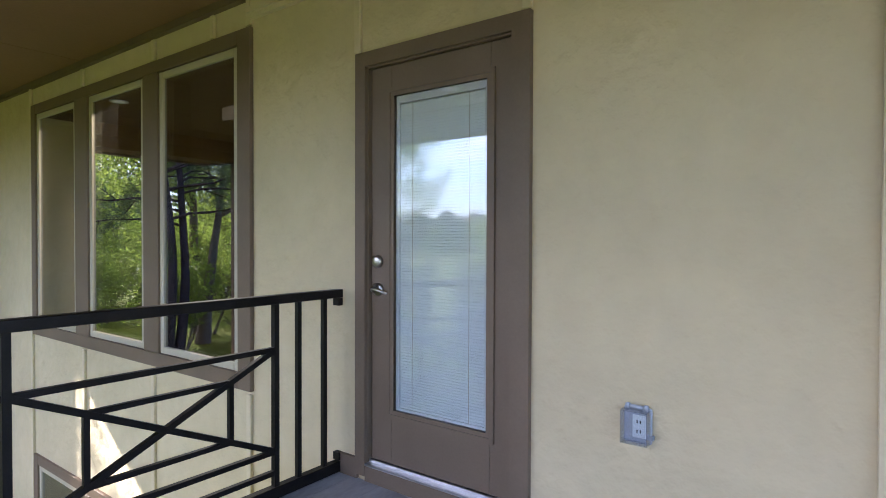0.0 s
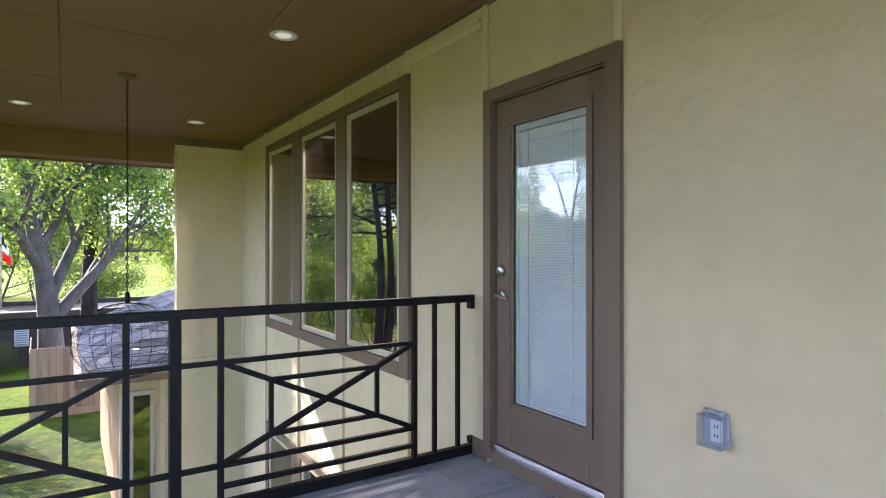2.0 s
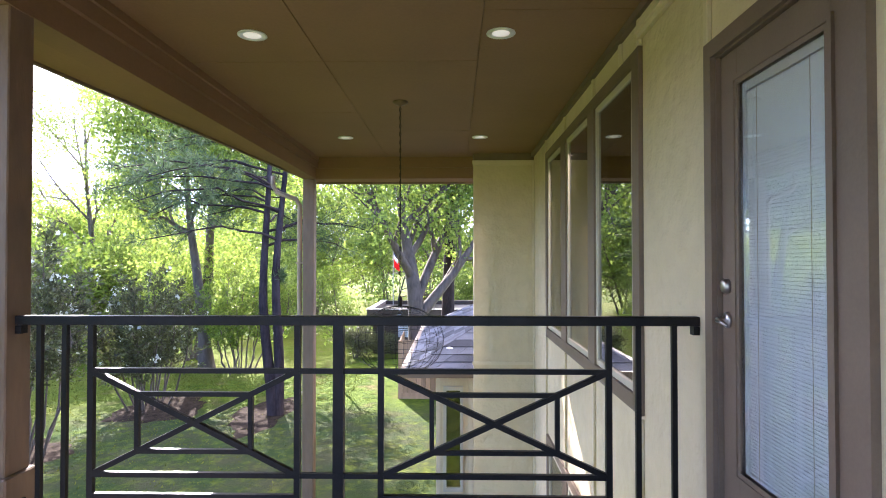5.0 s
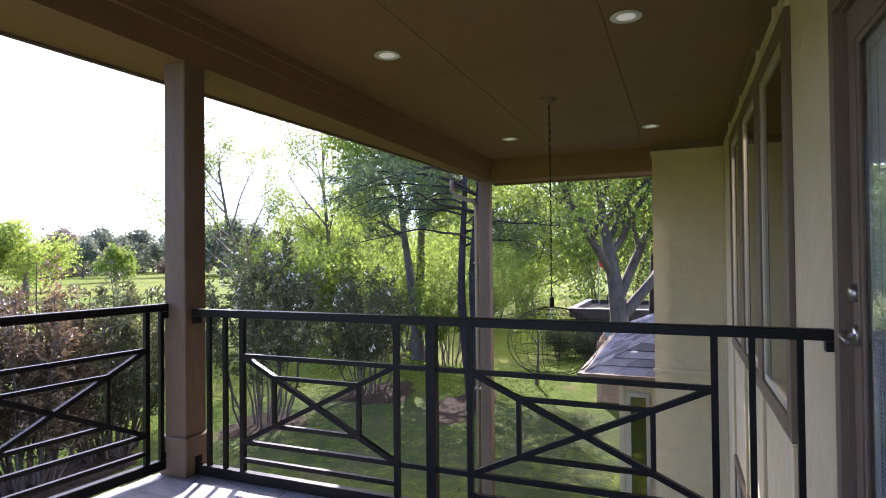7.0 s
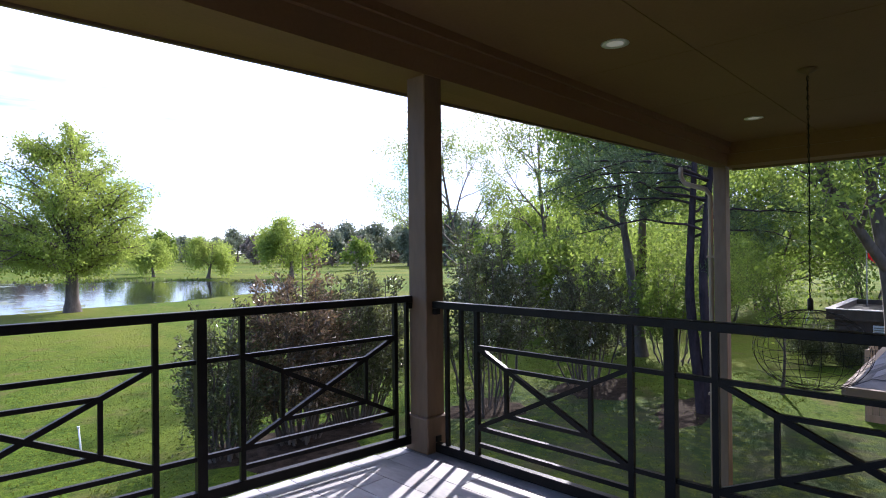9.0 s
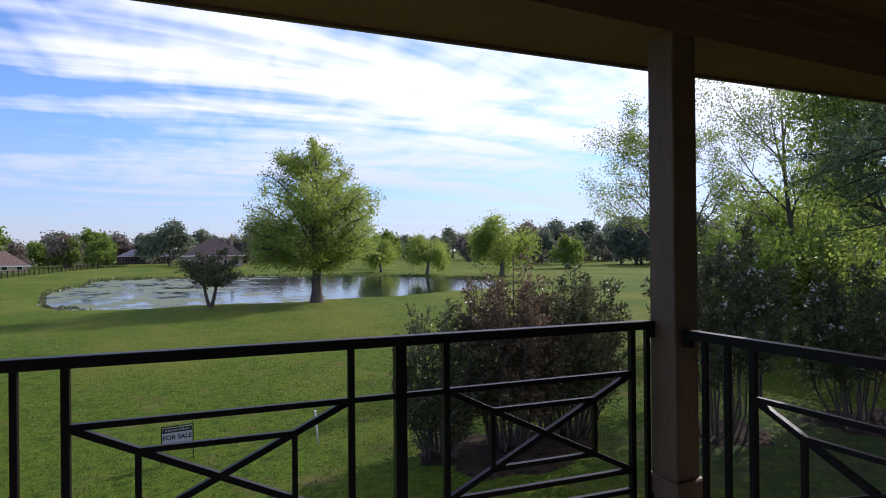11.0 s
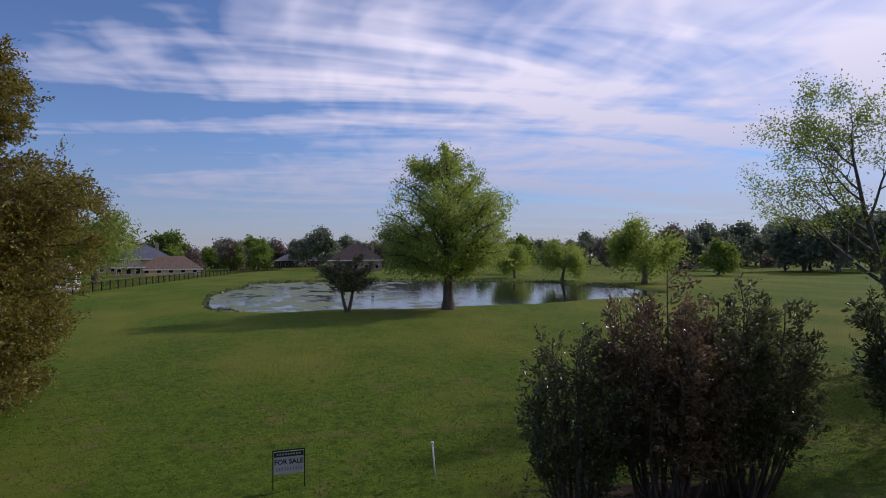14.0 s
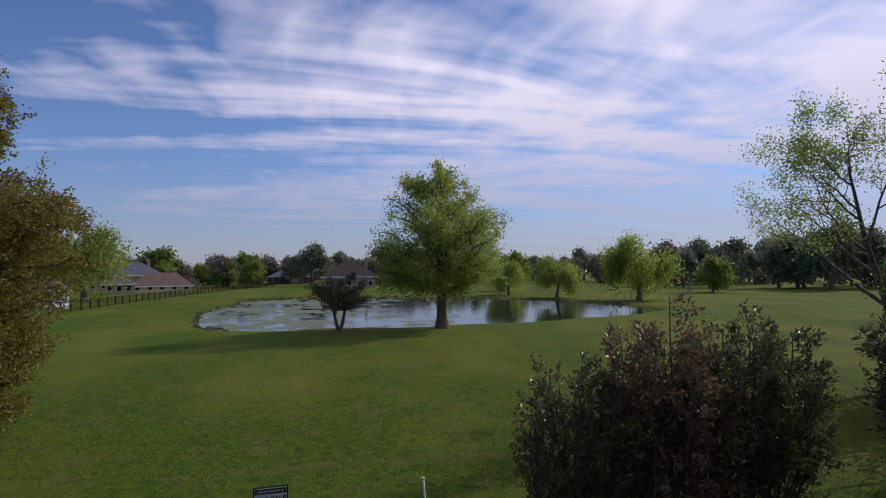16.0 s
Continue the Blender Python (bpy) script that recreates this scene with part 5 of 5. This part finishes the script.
# sale sign and survey peg
SIGNGREY, SIGNINK = material("grey_sign_face", (0.42, 0.43, 0.47), 0.5, vary=0.04, scale=8, fine=80, bump=0.02), material("black_ink", (0.012, 0.012, 0.014), 0.6, vary=0.1)
sign = thing("sale_sign", "grey for-sale yard sign with black lettering on a wire frame", "sign", (0.08, 15.05, land(0.08, 15.05)))
sign.rotation_euler = (0, 0, radians(4))
part("panel", boxes((-0.3, 0.3, -0.006, 0.006, 0.3, 0.76), bevel=0.002), SIGNGREY, sign)
part("header_band", boxes((-0.295, 0.295, -0.0085, -0.0062, 0.655, 0.755)), SIGNINK, sign, "black header band")
part("frame", boxes((-0.325, -0.305, -0.01, 0.01, 0.0, 0.8), (0.305, 0.325, -0.01, 0.01, 0.0, 0.8), (-0.305, 0.305, -0.01, 0.01, 0.78, 0.8)), IRON, sign)
bm = bmesh.new()
for k in range(9):
    box(bm, -0.24 + k * 0.055, -0.205 + k * 0.055, -0.011, -0.0088, 0.69, 0.72)
part("header_marks", bm, SIGNGREY, sign)
bm = bmesh.new()
for k in range(10):
    box(bm, -0.25 + k * 0.052 + (0.01 if k > 2 else 0) + (0.01 if k > 5 else 0), -0.222 + k * 0.052 + (0.01 if k > 2 else 0) + (0.01 if k > 5 else 0), -0.0085, -0.0063, 0.37, 0.44)
part("number_bars", bm, material("grey_ink", (0.22, 0.23, 0.26), 0.6, vary=0.05), sign)
txt = bpy.data.curves.new("lettering", "FONT")
txt.body, txt.size, txt.align_x, txt.extrude, txt.offset = "FOR SALE", 0.135, "CENTER", 0.001, 0.004
tob = new("lettering_source", txt)
dg = bpy.context.evaluated_depsgraph_get()
tme = bpy.data.meshes.new_from_object(tob.evaluated_get(dg))
bpy.data.objects.remove(tob)
tme.materials.clear()
tme.materials.append(SIGNINK)
lt = new("lettering", tme)
lt.parent, lt.location, lt.rotation_euler = sign, (0, -0.009, 0.505), (radians(90), 0, 0)
peg = thing("survey_stake", "leaning white survey stake in bare soil", "stake", (3.1, 14.75, land(3.1, 14.75)))
part("rod", tube(bmesh.new(), [(0, 0, -0.05), (-0.07, -0.02, 0.78)], [0.02, 0.018], 8), WHITE, peg)
part("cap", tube(bmesh.new(), [(-0.07, -0.02, 0.78), (-0.074, -0.021, 0.82)], 0.03, 8), WHITE, peg)


# far houses
def far_house(name, label, x, y, w, d, h, roof, turn, wall_mat=BRICKWALL, chimney=True, roof_mat=FARSHINGLE):
    s = thing(name, label, "house", (x, y, land(x, y)))
    s.rotation_euler = (0, 0, radians(turn))
    part("wall", boxes((-w / 2, w / 2, -d / 2, d / 2, 0, h)), wall_mat, s)
    bm = bmesh.new()
    o = 0.7
    vs = [bm.verts.new(c) for c in ((-w / 2 - o, -d / 2 - o, h), (w / 2 + o, -d / 2 - o, h), (w / 2 + o, d / 2 + o, h), (-w / 2 - o, d / 2 + o, h), (-w / 2 + d / 2, 0, h + roof), (w / 2 - d / 2, 0, h + roof))]
    for f in ((0, 1, 5, 4), (1, 2, 5), (2, 3, 4, 5), (3, 0, 4), (3, 2, 1, 0)):
        bm.faces.new([vs[i] for i in f])
    rf = part("roof", bm, roof_mat, s)
    if chimney:
        part("chimney", boxes((w * 0.28, w * 0.28 + 1.0, -0.5, 0.6, h, h + roof + 0.9)), BRICKWALL, rf)
    part("fascia", boxes((-w / 2 - o, w / 2 + o, -d / 2 - o - 0.05, -d / 2 - o, h - 0.2, h + 0.08)), WHITE, s)
    n = max(3, int(w / 3))
    for k in range(n):
        cx = -w / 2 + w * (k + 0.5) / n
        wd = part("window", boxes((cx - 0.6, cx + 0.6, -d / 2 - 0.06, -d / 2, 0.7, 2.2)), WHITE, s)
        part("pane", boxes((cx - 0.52, cx + 0.52, -d / 2 - 0.075, -d / 2 - 0.062, 0.78, 2.12)), IRON, wd)
    return s


SLATEROOF = material("blue_grey_roof_shingle", (0.10, 0.11, 0.15), 0.9, vary=0.2, scale=1.2, fine=14, bump=0.4)
THATCH = material("brown_thatch", (0.17, 0.115, 0.085), 0.95, vary=0.25, scale=2.5, fine=20, bump=0.8, stretch=(1, 1, 0.3))
DARKROOF = material("dark_brown_roof_shingle", (0.065, 0.045, 0.042), 0.9, vary=0.2, scale=1.2, fine=14, bump=0.4)
far_house("house", "brick house with a grey hip roof and chimney beyond the fence", -57, 205, 21, 13, 4.6, 4.4, 16, roof_mat=SLATEROOF)
far_house("house", "small tan brick house with a brown roof by the fence", -47.7, 167, 6.4, 6.0, 2.5, 2.6, 16, chimney=False)
far_house("house", "pool house with a thatched brown roof and white walls", -39.8, 177, 15, 8, 1.7, 3.7, 14, CREAM, False, THATCH)
far_house("house", "dark-roofed grey ranch house across the pond", -8.6, 282, 20, 13, 3.3, 3.6, 3, SHEDWOOD, roof_mat=SLATEROOF)
far_house("house", "brown-roofed house behind the pond trees", 13.7, 200, 17, 14, 3.6, 5.6, -6, roof_mat=DARKROOF)
far_house("house", "small tan house among the far trees", -31, 262, 9, 8, 3.4, 2.6, 10, chimney=False)
far_house("house", "low house with a brown roof across the fairway", 140, 190, 22, 10, 2.8, 2.8, -35, chimney=False)

# metal fence before the houses
mf = thing("metal_fence", "black metal picket fence along the lawn", "fence", (0, 0, 0))
pts = [Vector((-31 + 4.0 * f + 14.0 * f * f, 84 + 150 * f, 0)) for f in (i / 48 for i in range(49))]
for p in pts:
    part("post", boxes((p.x - 0.06, p.x + 0.06, p.y - 0.06, p.y + 0.06, land(p.x, p.y) - 0.05, land(p.x, p.y) + 1.45)), IRON, mf)
for a, b in zip(pts, pts[1:]):
    bm = bmesh.new()
    for z in (0.2, 1.3):
        bar(bm, (a.x, a.y, land(a.x, a.y) + z), (b.x, b.y, land(b.x, b.y) + z), 0.05, 0.06)
    for k in range(1, 10):
        c = a.lerp(b, k / 10)
        bar(bm, (c.x, c.y, land(c.x, c.y) + 0.1), (c.x, c.y, land(c.x, c.y) + 1.4), 0.03, 0.03, (1, 0, 0))
    part("fence_panel", bm, IRON, mf)

gz = thing("gazebo", "white garden gazebo with a dark pointed roof", "gazebo", (-35.5, 97, land(-35.5, 97)))
part("base", lathe(bmesh.new(), [(1.9, 0.0), (1.9, 0.3)], (0, 0, 0), 8), CONCRETE, gz)
for k in range(8):
    a = (k + 0.5) * math.tau / 8
    part("post", boxes((1.7 * math.cos(a) - 0.08, 1.7 * math.cos(a) + 0.08, 1.7 * math.sin(a) - 0.08, 1.7 * math.sin(a) + 0.08, 0.3, 2.7)), WHITE, gz)
    b = a + math.tau / 8
    if k != 5:
        part("balustrade", bar(bar(bmesh.new(), (1.7 * math.cos(a), 1.7 * math.sin(a), 1.15), (1.7 * math.cos(b), 1.7 * math.sin(b), 1.15), 0.06, 0.1), (1.7 * math.cos(a), 1.7 * math.sin(a), 0.6), (1.7 * math.cos(b), 1.7 * math.sin(b), 0.6), 0.05, 0.45), WHITE, gz)
part("eave", lathe(bmesh.new(), [(2.25, 2.65), (2.25, 2.85)], (0, 0, 0), 8), WHITE, gz)
part("roof", lathe(bmesh.new(), [(2.3, 2.85), (0.9, 3.8), (0.4, 4.15), (0.05, 4.5)], (0, 0, 0), 8), FARSHINGLE, gz)

# ---- floor tiles, laid as planks ----
floor_ob = bpy.data.objects["floor"]
tile_me = {}
rngq = random.Random(17)
TW, TL = 0.2, 0.61
row, x = 0, 2.352
while x > -2.3:
    edges = [0.004] + [0.15 + (row % 3) * 0.2 + TL * k for k in range(8)]
    for a, b in zip(edges, edges[1:]):
        b = min(b, slab_edge(x) - 0.004)
        if b - a < 0.03:
            continue
        key = round(b - a, 3)
        if key not in tile_me:
            tile_me[key] = mesh_of("floor_tile", boxes((0.0015, TW - 0.0015, 0.0015, b - a - 0.0015, -0.008, 0.0), bevel=0.0012), TILE)
        o = new("floor_tile", tile_me[key])
        o.parent, o.location = floor_ob, (x - TW, a, FLOOR + rngq.uniform(-0.0006, 0.0006))
    x -= TW
    row += 1

# ---- grass blades on the nearer lawn ----
rngg = np.random.default_rng(5)
n = 150000
bx, by = rngg.uniform(-8, 22, n), rngg.uniform(4.5, 44, n)
keep = ((by > 12.5) | (bx < 8.0) | (bx > 17.0) | (rngg.random(n) < 0.25)) & (rngg.random(n) < np.clip(1.15 - by / 40, 0.02, 1) ** 1.5) & (((bx - 7.0) / 2.4) ** 2 + ((by - 12.5) / 1.4) ** 2 > 1)
bx, by = bx[keep], by[keep]
n = len(bx)
bz = np.array([land(a, b) for a, b in zip(bx, by)])
ang, hgt, wid = rngg.uniform(0, math.tau, n), rngg.uniform(0.015, 0.045, n), rngg.uniform(0.012, 0.026, n)
ux, uy = np.cos(ang) * wid, np.sin(ang) * wid
lx, ly = rngg.normal(0, 0.03, n), rngg.normal(0, 0.03, n)
co = np.stack([np.stack([bx - ux, by - uy, bz - 0.005], 1), np.stack([bx + ux, by + uy, bz - 0.005], 1), np.stack([bx + lx, by + ly, bz + hgt], 1)], 1).reshape(-1, 3)
gm = raw_mesh("lawn_grass", co, np.arange(n * 3).reshape(n, 3).tolist(), leaf_material("grass_blade", (0.155, 0.168, 0.018), (0.045, 0.070, 0.007), 0.45, 0.95))
tagged(new("lawn_grass", gm), "short green lawn grass blades with dry tips", "grass", kind="stuff")
